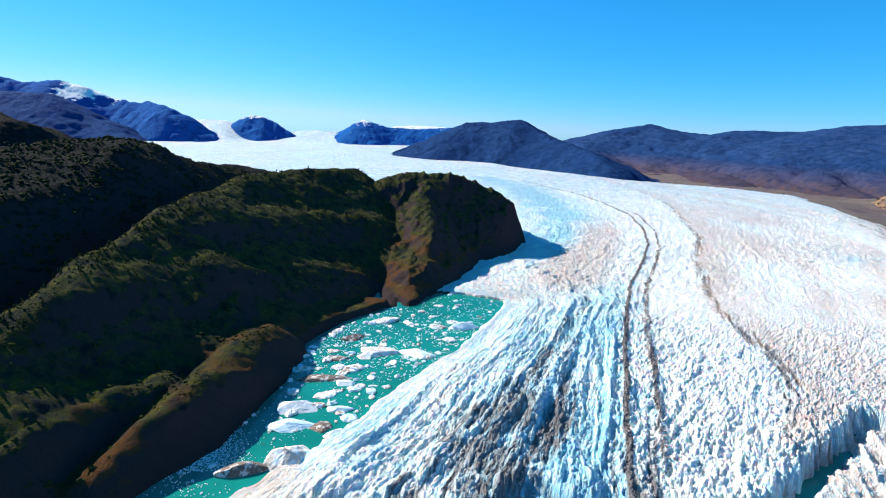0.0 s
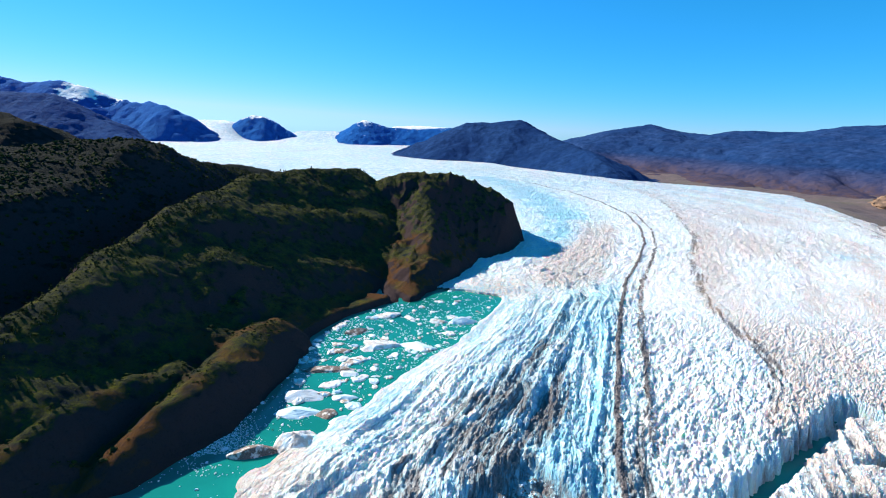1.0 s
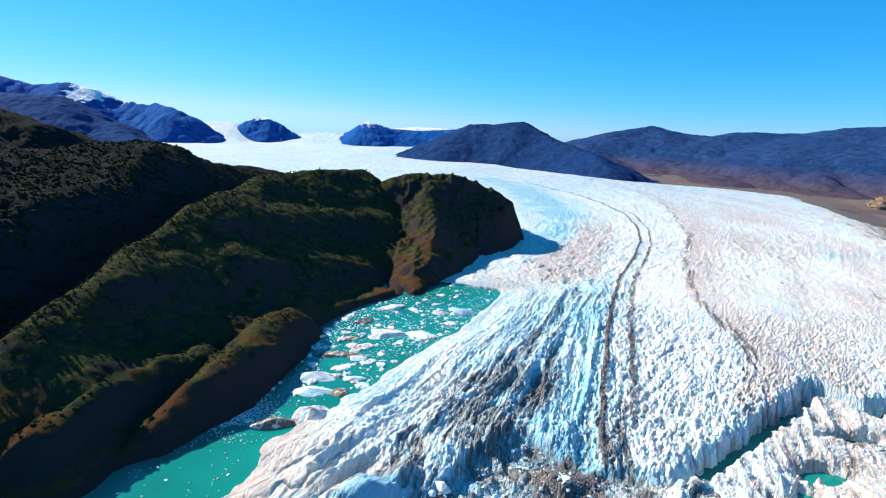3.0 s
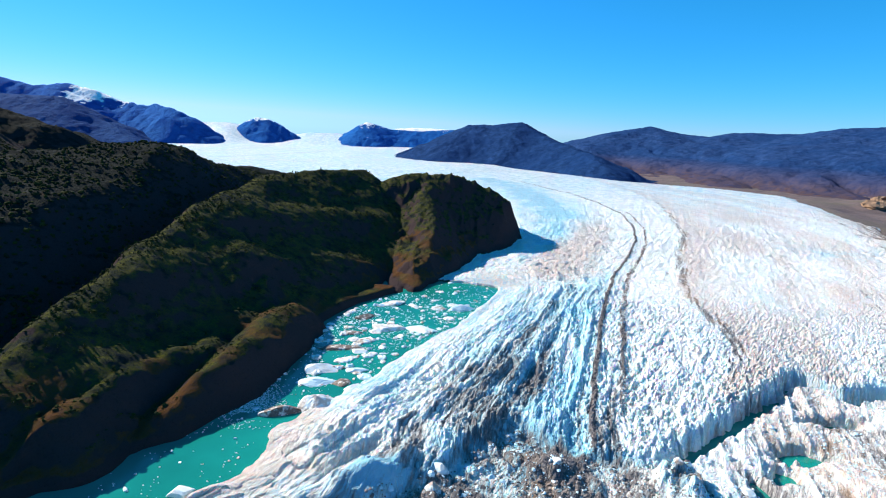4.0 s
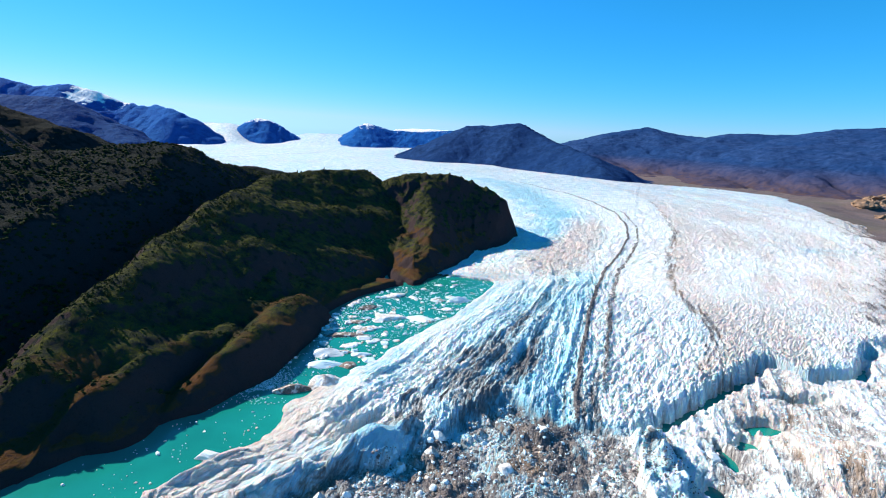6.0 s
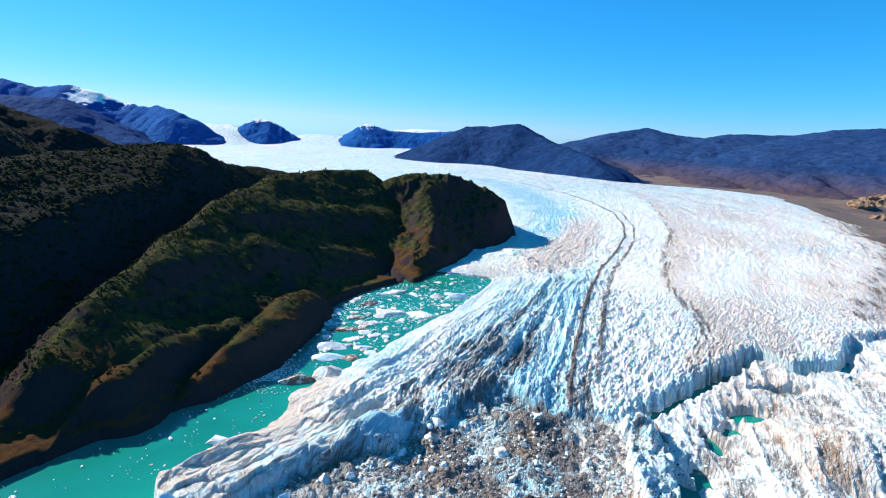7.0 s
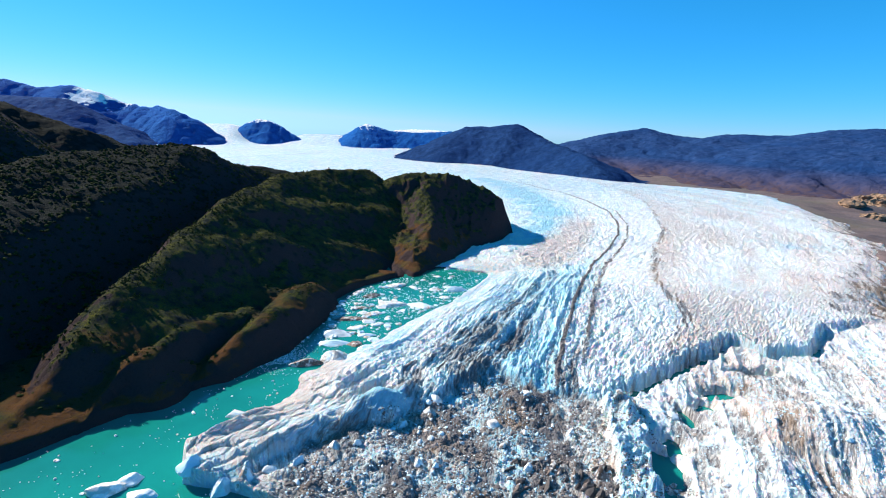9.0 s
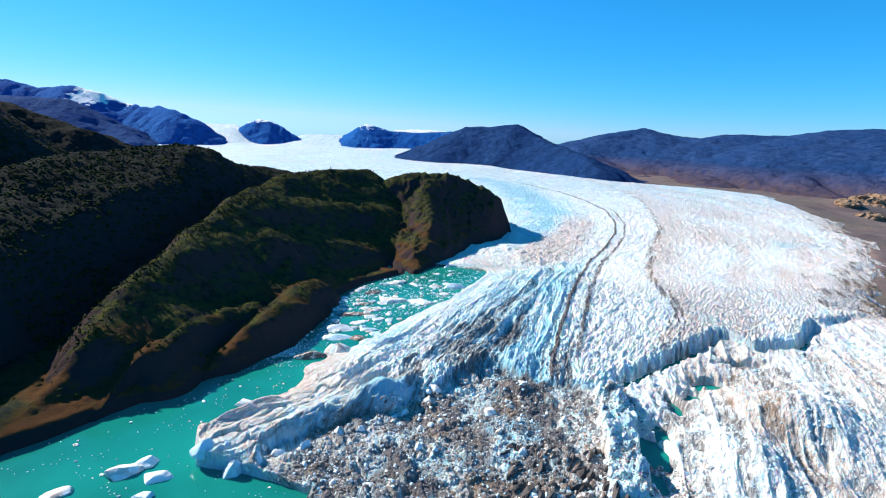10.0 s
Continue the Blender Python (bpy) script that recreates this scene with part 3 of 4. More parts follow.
def hill_material():
    mat, nodes, links, bsdf = material("hillside")
    at = place(nodes)
    big, mid, fine = noise_node(nodes, links, 0.022, 4, 0.55, at), noise_node(nodes, links, 0.12, 5, 0.6, at), noise_node(nodes, links, 0.7, 6, 0.7, at)
    steep = nodes.new("ShaderNodeSeparateXYZ")
    links.new(nodes.new("ShaderNodeNewGeometry").outputs["Normal"], steep.inputs[0])
    # dark ends of grass and rock lean blue, standing for shade
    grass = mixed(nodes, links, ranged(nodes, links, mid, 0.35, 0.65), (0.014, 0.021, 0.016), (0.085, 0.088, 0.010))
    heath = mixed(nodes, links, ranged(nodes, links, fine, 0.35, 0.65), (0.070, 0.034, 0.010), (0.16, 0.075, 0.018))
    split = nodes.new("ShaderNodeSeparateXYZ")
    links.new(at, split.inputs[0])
    forest = mixed(nodes, links, ranged(nodes, links, fine, 0.35, 0.65), (0.006, 0.010, 0.013), (0.030, 0.036, 0.014))      # thick low forest on the hill behind, near-black to stand for its shade too
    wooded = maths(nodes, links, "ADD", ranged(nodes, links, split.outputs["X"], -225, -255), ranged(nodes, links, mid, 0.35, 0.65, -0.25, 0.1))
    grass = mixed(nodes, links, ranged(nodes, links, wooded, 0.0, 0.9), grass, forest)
    lower = maths(nodes, links, "ADD", ranged(nodes, links, split.outputs["Z"], 6, 50, 0.55, -0.1), ranged(nodes, links, big, 0.3, 0.7, -0.5, 0.5))
    col = mixed(nodes, links, ranged(nodes, links, lower, 0.3, 0.6), grass, heath)
    rock = mixed(nodes, links, ranged(nodes, links, fine, 0.3, 0.7), (0.022, 0.020, 0.026), (0.10, 0.062, 0.045))
    bare = maths(nodes, links, "ADD", ranged(nodes, links, steep.outputs["Z"], 0.86, 0.66), ranged(nodes, links, mid, 0.3, 0.7, -0.35, 0.35))
    bare = maths(nodes, links, "MAXIMUM", bare, ranged(nodes, links, split.outputs["Z"], 5.5, 2.5))
    col = mixed(nodes, links, ranged(nodes, links, bare, 0.35, 0.7), col, rock)
    # navy near-black speckled over everything: the hills' deep shade put into the colour
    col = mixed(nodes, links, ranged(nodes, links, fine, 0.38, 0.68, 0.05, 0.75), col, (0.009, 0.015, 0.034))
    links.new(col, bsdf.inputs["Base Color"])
    bsdf.inputs["Roughness"].default_value, bsdf.inputs["Specular IOR Level"].default_value = 0.95, 0.02
    bumped(nodes, links, bsdf, noise_node(nodes, links, 0.35, 8, 0.75, at), 0.8, 2.5)
    return mat


def mountain_material(name, dark, pale, snow=None, size=1.0, field=None, foot=None):
    """Bare rock in ledges; dark and pale can carry painted distance haze; snow: the height from which it lies on the
    flatter slopes.
    """
    mat, nodes, links, bsdf = material(name)
    at = place(nodes)
    big, fine = noise_node(nodes, links, 0.006 * size, 6, 0.6, at), noise_node(nodes, links, 0.03 * size, 7, 0.68, at)
    split, up = nodes.new("ShaderNodeSeparateXYZ"), nodes.new("ShaderNodeSeparateXYZ")
    links.new(at, split.inputs[0])
    links.new(nodes.new("ShaderNodeNewGeometry").outputs["Normal"], up.inputs[0])
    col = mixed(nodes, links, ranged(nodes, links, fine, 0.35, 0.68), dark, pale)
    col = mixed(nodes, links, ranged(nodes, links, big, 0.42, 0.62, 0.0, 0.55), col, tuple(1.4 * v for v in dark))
    if foot:                                         # bare brown ground low on the slopes
        col = mixed(nodes, links, maths(nodes, links, 'MULTIPLY', ranged(nodes, links, split.outputs['Z'], foot, foot - 90), ranged(nodes, links, fine, 0.3, 0.6, 0.3, 1.0)), col, (0.095, 0.060, 0.058))
    if snow:
        lies = maths(nodes, links, "ADD", ranged(nodes, links, split.outputs["Z"], snow - 45, snow + 60), ranged(nodes, links, fine, 0.3, 0.7, -0.5, 0.5))
        lies = maths(nodes, links, "MULTIPLY", lies, ranged(nodes, links, up.outputs["Z"], 0.72, 0.86))
        if field:
            lies = maths(nodes, links, "MULTIPLY", lies, ranged(nodes, links, split.outputs["X"], field - 300, field - 180))
            lies = maths(nodes, links, "MULTIPLY", lies, ranged(nodes, links, split.outputs["X"], field + 250, field + 190))
        col = mixed(nodes, links, ranged(nodes, links, lies, 0.35, 0.5), col, (0.86, 0.89, 0.92))
    links.new(col, bsdf.inputs["Base Color"])
    bsdf.inputs["Roughness"].default_value, bsdf.inputs["Specular IOR Level"].default_value = 0.95, 0.02
    bumped(nodes, links, bsdf, fine, 1.0, 13.0 / size)
    return mat


def plain_material():
    mat, nodes, links, bsdf = material("outwash")
    at = place(nodes)
    big, mid, fine = noise_node(nodes, links, 0.004, 5, 0.6, at), noise_node(nodes, links, 0.018, 6, 0.65, at), noise_node(nodes, links, 0.25, 6, 0.7, at)
    col = mixed(nodes, links, ranged(nodes, links, mid, 0.35, 0.65), (0.070, 0.050, 0.056), (0.165, 0.115, 0.110))
    col = mixed(nodes, links, ranged(nodes, links, big, 0.5, 0.62, 0.0, 0.7), col, (0.12, 0.105, 0.07))
    col = mixed(nodes, links, ranged(nodes, links, fine, 0.4, 0.65, 0.0, 0.75), col, (0.055, 0.045, 0.05))
    links.new(col, bsdf.inputs["Base Color"])
    bsdf.inputs["Roughness"].default_value = 0.95
    bumped(nodes, links, bsdf, fine, 0.6, 1.5)
    return mat


CLEAR = berg_material(1.0)
ICE, BERG, DIRTY, WATER, HILL, PLAIN = ice_material(), berg_material(), dirty_berg_material(), water_material(), hill_material(), plain_material()


# ---- building ----
def sheet(name, x, y, z, keep, mat, smooth=True, paint=None, flow=None):
    """A mesh from grids of x, y, z; keep: which of its faces are wanted."""
    rows, cols = x.shape
    i = np.arange(rows * cols).reshape(rows, cols)
    faces = np.stack([i[:-1, :-1], i[:-1, 1:], i[1:, 1:], i[1:, :-1]], -1)[keep]
    used = np.zeros(rows * cols, bool)
    used[faces.ravel()] = True
    renumber = np.cumsum(used) - 1
    faces = renumber[faces].astype(np.int32)
    pts = np.stack([x.ravel(), y.ravel(), z.ravel()], 1)[used].astype(np.float32)
    ob = mesh_from(name, pts, faces, mat, smooth, None if paint is None else paint.reshape(-1, 4)[used])
    if flow is not None:
        layer = ob.data.attributes.new("flow", "FLOAT_VECTOR", "POINT")
        layer.data.foreach_set("vector", flow.reshape(-1, 3)[used].astype(np.float32).ravel())
    return ob


def mesh_from(name, pts, faces, mat, smooth=True, paint=None):
    me = bpy.data.meshes.new(name)
    k = faces.shape[1]
    me.vertices.add(len(pts))
    me.vertices.foreach_set("co", pts.astype(np.float32).ravel())
    me.loops.add(faces.size)
    me.loops.foreach_set("vertex_index", faces.astype(np.int32).ravel())
    me.polygons.add(len(faces))
    me.polygons.foreach_set("loop_start", np.arange(0, faces.size, k, dtype=np.int32))
    me.polygons.foreach_set("use_smooth", np.array(np.broadcast_to(smooth, len(faces))))
    me.materials.append(mat)
    if paint is not None:
        layer = me.attributes.new("surface", "FLOAT_COLOR", "POINT")
        layer.data.foreach_set("color", paint.astype(np.float32).ravel())
    me.update(calc_edges=True)
    me.validate()
    return new(name, me)


def spread(*stretches):
    """Grid lines: (from, to, gap) one after the other."""
    out = [np.arange(a, b, g) for a, b, g in stretches]
    return np.concatenate(out + [np.array([stretches[-1][1]])])


# ---- setting: water, hills, glacier, plain ----
wx, wy = np.meshgrid(spread((-900, 360, 30)), spread((-900, 480, 30)))
water = sheet("water", wx, wy, 0 * wx, np.ones((wx.shape[0] - 1, wx.shape[1] - 1), bool), WATER)
tagged(water, "milky turquoise glacial lagoon with drifting ice", "water", kind="structure")

hx, hy = np.meshgrid(spread((-1150, -700, 9), (-700, -280, 4), (-280, 160, 1.5)), spread((0, 60, 4), (60, 500, 1.5), (500, 860, 2.6), (860, 1500, 9)))
hz = land(hx, hy)
low = np.maximum.reduce([hz[:-1, :-1], hz[1:, :-1], hz[:-1, 1:], hz[1:, 1:]])
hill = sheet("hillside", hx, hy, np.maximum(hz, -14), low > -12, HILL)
tagged(hill, "steep dark hills with scrub, heath and bare rock, mostly in shade", "hillside", kind="structure")

d = np.linspace(180 ** -0.5, 4790 ** -0.5, 720) ** -2.0
c = np.linspace(-1, 1, 1120)
gy = np.repeat(d[:, None] - 150, len(c), 1)
gx = c[None, :] * (d[:, None] * 1.0 + 20)
gz, dirt, tan, blue, fu, fv = ice_parts(gx, gy)
inside = (gx > along(gy, ICE_LEFT) - 8) & (gx < along(gy, ICE_RIGHT) + 90)
bury = land(gx, gy) > gz + 12
good = inside & ~bury & (gz > -7.9 - 40 * (gy > 500))
keep = good[:-1, :-1] | good[1:, :-1] | good[:-1, 1:] | good[1:, 1:]
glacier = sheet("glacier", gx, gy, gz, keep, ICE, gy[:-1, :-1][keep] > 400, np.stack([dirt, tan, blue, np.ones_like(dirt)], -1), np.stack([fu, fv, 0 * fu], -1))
tagged(glacier, "crevassed white and blue glacier with dark moraine lines", "glacier", kind="structure")


def plain(x, y):
    """The valley floor beyond the ice."""
    out = x - along(y, ICE_RIGHT)
    h = -9 - 38 * step(0, 420, out) + 9 * (crests(x / 75, y / 75, 4, 70) - 0.5) + 10 * fbm(x / 300, y / 300, 3, 71)
    h = h + 26 * blob(x, y, 1180, 1330, 150, 90) + 20 * blob(x, y, 1500, 1650, 220, 130) + 9 * blob(x, y, 545, 470, 40, 40)
    under = (x < along(y, ICE_RIGHT) - 30) | (y < 300)
    return np.where(under & (x < 700), -60, h)


px, py = np.meshgrid(spread((-9000, -2000, 700), (-2000, 300, 230), (300, 1700, 12), (1700, 3000, 60), (3000, 9000, 600)),
                     spread((-9000, -1000, 800), (-1000, 260, 140), (260, 2100, 12), (2100, 4800, 90), (4800, 9000, 600)))
ground = sheet("ground", px, py, plain(px, py), np.ones((px.shape[0] - 1, px.shape[1] - 1), bool), PLAIN)
tagged(ground, "brown gravel valley floor beyond the ice", "ground", kind="structure")


# ---- far mountains ----
def mountain(name, label, line, left, right, mat, reach, gap, seed, rough=0.10, foot=-70):
    xs, ys = [p[0] for p in line], [p[1] for p in line]
    x, y = np.meshgrid(np.arange(min(xs) - reach, max(xs) + reach, gap), np.arange(min(ys) - reach, max(ys) + reach * 0.7, gap))
    top = max(p[2] for p in line)
    big = reach * 0.55
    wx = x + 0.10 * big * fbm(x / big, y / big, 3, seed)
    wy = y + 0.14 * big * fbm(x / big, y / big, 4, seed + 1)
    h = ridge(wx, wy, line, left, right, 25)
    deep = np.clip((top - h) / top, 0, 1)
    h = h - 0.8 * rough * top * (0.2 + deep) * (crests(x / (big * 0.5), y / (big * 0.8), 5, seed + 2) - 0.35)
    h = h + 0.022 * top * fbm(x / (big * 0.1), y / (big * 0.1), 4, seed + 3, 0.6)
    h = h - 0.035 * top * deep * (crests(x / (big * 0.16), y / (big * 0.3), 3, seed + 5) - 0.35)
    # ledges
    h = h + 0.012 * top * np.sin(h / (top * 0.045) + 3 * fbm(x / big, y / big, 3, seed + 4)) * deep
    near = np.maximum.reduce([h[:-1, :-1], h[1:, :-1], h[:-1, 1:], h[1:, 1:]])
    ob = sheet(name, x, y, np.maximum(h, foot), near > foot + 1, mat)
    return tagged(ob, label, "mountain", "far mountains")


# distance haze painted into the rock colours, bluest on the farthest mountains
HAZY_SLATE = mountain_material("hazy_slate_rock", (0.0039, 0.022, 0.081), (0.017, 0.062, 0.182))
HAZY_SHOULDER = mountain_material("hazy_shoulder_rock", (0.0039, 0.034, 0.124), (0.016, 0.078, 0.234))
HAZY_ROCK = mountain_material("hazy_far_rock", (0.0026, 0.072, 0.273), (0.012, 0.137, 0.442), 182, 0.7)
HAZY_SNOWY = mountain_material("hazy_snowy_rock", (0.0026, 0.068, 0.260), (0.012, 0.130, 0.416), 290, 0.7, -2850)
HAZY_BROWN = mountain_material("hazy_brown_rock", (0.0052, 0.029, 0.099), (0.029, 0.072, 0.195), foot=40)
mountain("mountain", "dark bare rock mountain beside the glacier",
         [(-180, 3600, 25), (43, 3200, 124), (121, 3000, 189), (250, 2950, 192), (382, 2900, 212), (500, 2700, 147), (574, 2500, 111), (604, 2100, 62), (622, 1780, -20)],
         0.42, 0.5, HAZY_SLATE, 620, 12, 100, 0.16)
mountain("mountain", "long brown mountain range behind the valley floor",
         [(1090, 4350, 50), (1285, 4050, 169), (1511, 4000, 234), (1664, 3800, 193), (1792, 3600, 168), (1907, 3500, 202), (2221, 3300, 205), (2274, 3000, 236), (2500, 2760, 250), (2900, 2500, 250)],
         0.4, 0.24, HAZY_BROWN, 900, 16, 120, 0.22)
mountain("mountain", "dark haze-blue rounded mountain with a little snow on its top",
         [(-1745, 4600, 150), (-1690, 4600, 190), (-1621, 4600, 216), (-1520, 4580, 204), (-1404, 4560, 158), (-1240, 4500, 70), (-1150, 4480, 10)], 1.1, 0.8, HAZY_ROCK, 330, 12, 140)
mountain("mountain", "low haze-blue mountain with snow on its peak",
         [(-915, 4600, 30), (-800, 4600, 120), (-672, 4600, 203), (-590, 4600, 178), (-478, 4600, 150), (-234, 4600, 142), (60, 4600, 162), (200, 4580, 120)], 0.55, 0.6, HAZY_ROCK, 330, 12, 150)
mountain("mountain", "haze-blue mountain with a snow cap behind the glacier",
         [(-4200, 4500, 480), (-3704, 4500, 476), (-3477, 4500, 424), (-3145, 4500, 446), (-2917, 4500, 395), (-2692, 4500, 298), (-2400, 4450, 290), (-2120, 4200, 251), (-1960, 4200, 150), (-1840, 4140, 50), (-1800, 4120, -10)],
         0.6, 0.75, HAZY_SNOWY, 700, 18, 160)
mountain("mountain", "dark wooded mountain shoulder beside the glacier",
         [(-3600, 3800, 330), (-3156, 3800, 317), (-2719, 3800, 303), (-2569, 3790, 221), (-2088, 3500, 61), (-1944, 3480, -5)], 0.5, 0.5, HAZY_SHOULDER, 600, 16, 170)


SNOW = mountain_material("old_snow", (0.78, 0.80, 0.82), (0.86, 0.88, 0.90))
for line in ([(-560, 4800, 120), (-430, 4800, 158), (-300, 4800, 168), (-120, 4800, 168), (40, 4800, 160), (160, 4800, 140)], [(1120, 4760, 20), (1200, 4760, 60), (1290, 4760, 66), (1400, 4760, 60)]):
    tagged(mountain("snowfield", "", line, 0.5, 0.5, SNOW, 160, 14, 180, 0.02), "white snowfield showing behind the far mountains", "snowfield", "snowfields behind the mountains")


# ---- things on the water ----
def chipped(seed, wide, long, high, cuts=9, fine=3, sink=0.35):
    """The mesh of a broken block: a ball cut flat from many sides, its foot under the water."""
    rng = random.Random(seed)
    bm = bmesh.new()
    bmesh.ops.create_icosphere(bm, subdivisions=fine, radius=1.0)
    planes = []
    for k in range(cuts):
        n = Vector((rng.uniform(-1, 1), rng.uniform(-1, 1), rng.uniform(-0.1, 1.0))).normalized()
        planes.append((n, rng.uniform(0.5, 0.86)))
    shift = Vector((seed * 1.7, seed * 0.6, seed * 2.3))
    for v in bm.verts:
        p = v.co * (1 + 0.28 * noise.noise(v.co * 1.4 + shift))
        for n, far in planes:
            over = p.dot(n) - far
            if over > 0:
                p = p - n * over * 0.92
        p = p * (1 + 0.07 * noise.noise(v.co * 5 + shift))
        v.co = (p.x * wide / 2 * 1.25, p.y * long / 2 * 1.25, max(p.z, -sink) * high * 1.3)
    return bm


def slab_mesh(seed, wide, long, high, ring=11):
    """The mesh of a flat floe with an uneven outline, a bevelled rim and a lumpy top."""
    rng = random.Random(seed)
    bm = bmesh.new()
    turn, rings = rng.uniform(0, 6), []
    radii = [rng.uniform(0.72, 1.1) for _ in range(ring)]
    for scale, z in ((1.0, -0.5), (1.04, 0.25), (0.9, 0.8), (0.5, 1.0)):
        rings.append([bm.verts.new((math.cos(turn + 6.283 * k / ring) * r * wide / 2 * scale, math.sin(turn + 6.283 * k / ring) * r * long / 2 * scale,
                                    high * (z + (0.35 * rng.uniform(-1, 1) if z > 0.5 else 0)))) for k, r in enumerate(radii)])
    for a, b in zip(rings, rings[1:]):
        for k in range(ring):
            bm.faces.new((a[k], a[(k + 1) % ring], b[(k + 1) % ring], b[k]))
    top = bm.verts.new((0, 0, high * rng.uniform(0.9, 1.5)))
    for k in range(ring):
        bm.faces.new((rings[-1][k], rings[-1][(k + 1) % ring], top))
    return bm


def part(name, bm, mat, parent=None, label=""):
    me = bpy.data.meshes.new(name)
    bm.to_mesh(me)
    bm.free()
    me.materials.append(mat)
    ob = new(name, me)
    if parent is not None:
        ob.parent = parent
    return tagged(ob, label)


# the larger bergs: x, y, width, length, height, turn, look
BERGS = [(-42, 395, 18, 9, 2.4, 20, "w"), (-41, 336, 20, 14, 4.0, 0, "w"), (-47, 330, 12, 9, 2.6, 50, "b"), (-14, 336, 22, 11, 2.6, -15, "t"), (0, 386, 12, 8, 2.4, 10, "t"),
         (-61, 359, 13, 8, 2.8, 30, "d"), (-89, 326, 10, 6, 1.6, 10, "w"), (-85, 307, 14, 6, 1.8, 5, "t"), (-69, 295, 22, 8, 2.2, 6, "d"), (-66, 323, 14, 6, 1.6, -6, "d"),
         (-51, 310, 12, 8, 2.2, 10, "w"), (-55, 290, 10, 6, 1.8, 12, "w"), (-75, 261, 22, 13, 3.4, 3, "t"), (-75, 242, 22, 9, 2.4, 0, "w"), (-53, 260, 11, 7, 2.2, 12, "w"),
         (-67, 213, 17, 18, 9.5, 25, "s"), (-85, 206, 16, 8, 4.6, 18, "d"), (-57, 243, 10, 8, 2.6, 0, "d"), (-50, 236, 9, 6, 2.4, 40, "t"), (-56, 216, 8, 6, 2.4, 15, "w"),
         (-51, 224, 9, 6, 2.2, 30, "w"), (20, 387, 16, 9, 4.0, 10, "t"), (-138, 74, 17, 10, 4.2, 20, "w"), (-131, 81, 9, 6, 3.4, 60, "b"), (-121, 71, 12, 8, 2.6, 0, "w"),
         (-106, 138, 9, 6, 3.4, 15, "w"), (-100, 135, 5, 4, 1.6, 0, "b"), (-158, 58, 11, 7, 2.4, 30, "w"), (-120, 58, 8, 6, 2.2, 30, "w")]
BERG_LABEL = {"w": "white drifting iceberg lying low in the lagoon", "b": "small blue-white iceberg of clear ice in the lagoon",
              "t": "white iceberg streaked with tan dust in the lagoon", "d": "low dark iceberg covered in grey debris", "s": "tall split iceberg with a brown dusty side"}
for k, (x, y, wide, long, high, turn, kind) in enumerate(BERGS):
    ob = part("iceberg", chipped(200 + k, wide * 1.22, long * 1.22, high * 0.9, 18 if kind == "s" else 12, 4 if wide > 14 else 3), DIRTY if kind == "d" else BERG)
    ob.matrix_world = pose(x, y, 0, 0, 0, turn)
    tagged(ob, BERG_LABEL[kind], "iceberg", "icebergs in the lagoon")


def on_water(x, y, room=0.0):
    """Whether open water lies between the shore and the ice there."""
    hill_x = float(np.interp(y, [p[0] for p in SHORE], [p[1] for p in SHORE]))
    ice_x = float(np.interp(y, [p[0] for p in ICE_LEFT], [p[1] for p in ICE_LEFT]))
    if y > 429:
        hill_x = -30 + (y - 429) * 0.85
    return hill_x + 2 + room < x < ice_x - 2 - room and y < 476


rng = random.Random(11)
FLOES = [part("ice_floe", slab_mesh(40 + k, 3.0, 2.3, 0.5), BERG) for k in range(7)]
for ob in FLOES:
    tagged(ob, "small white floe drifting on the turquoise lagoon", "ice floe", "small floes in the lagoon")
laid = 0
while laid < 280:
    y = 285 + rng.gauss(45, 75) if rng.random() < 0.82 else rng.uniform(45, 230)
    x = rng.uniform(-200, 60)
    if not on_water(x, y, 1.5):
        continue
    size = min(0.6 + rng.expovariate(1.1), 3.4) if y > 230 else min(0.25 + rng.expovariate(4), 1.2)
    m = pose(x, y, 0, 0, 0, rng.uniform(0, 360)) @ Matrix.Diagonal((size, size * rng.uniform(0.7, 1.2), rng.uniform(0.6, 1.6) * size ** 0.5, 1))
    if laid < len(FLOES):
        ob = FLOES[laid]
    else:
        src = FLOES[laid % len(FLOES)]
        ob = copy_thing(src, Matrix())
    ob.matrix_basis = m
    laid += 1

# crumbs of ice, too many to count
pts, faces, k = [], [], 0
for _ in range(10000):
    pick = rng.random()
    if pick < 0.62:
        x, y = rng.uniform(-130, 60), rng.gauss(350, 65)
    elif pick < 0.80:
        x, y = rng.gauss(-104, 9), rng.gauss(216, 10)
    else:
        x, y = rng.uniform(-230, -50), rng.uniform(0, 260)
    clump = noise.noise(Vector((x / 13, y / 13, 3.0)))
    if not on_water(x, y, 0.3) or (pick >= 0.8 and clump < 0.05) or clump < -0.25:
        continue
    r, turn = rng.uniform(0.15, 0.45) * (1.5 if y > 300 else 1), rng.uniform(0, 6)
    for z, s in ((-0.1, 1.0), (rng.uniform(0.1, 0.3), 0.8)):
        for q in range(5):
            a = turn + q * 1.2566
            pts.append((x + math.cos(a) * r * s, y + math.sin(a) * r * s * 0.8, z))
    for q in range(5):
        n = (q + 1) % 5
        faces += [(k + q, k + n, k + 5 + n), (k + q, k + 5 + n, k + 5 + q)]
    faces += [(k + 5, k + 6, k + 7), (k + 5, k + 7, k + 8), (k + 5, k + 8, k + 9)]
    k += 10
brash = mesh_from("brash_ice", np.array(pts), np.array(faces), BERG, False)
tagged(brash, "crumbs of white ice strewn over the lagoon", "brash ice", kind="stuff")


# ---- broken ice and stones on and before the glacier ----
def ice_height(x, y):
    return ice_parts(np.array(x, float), np.array(y, float))[0]


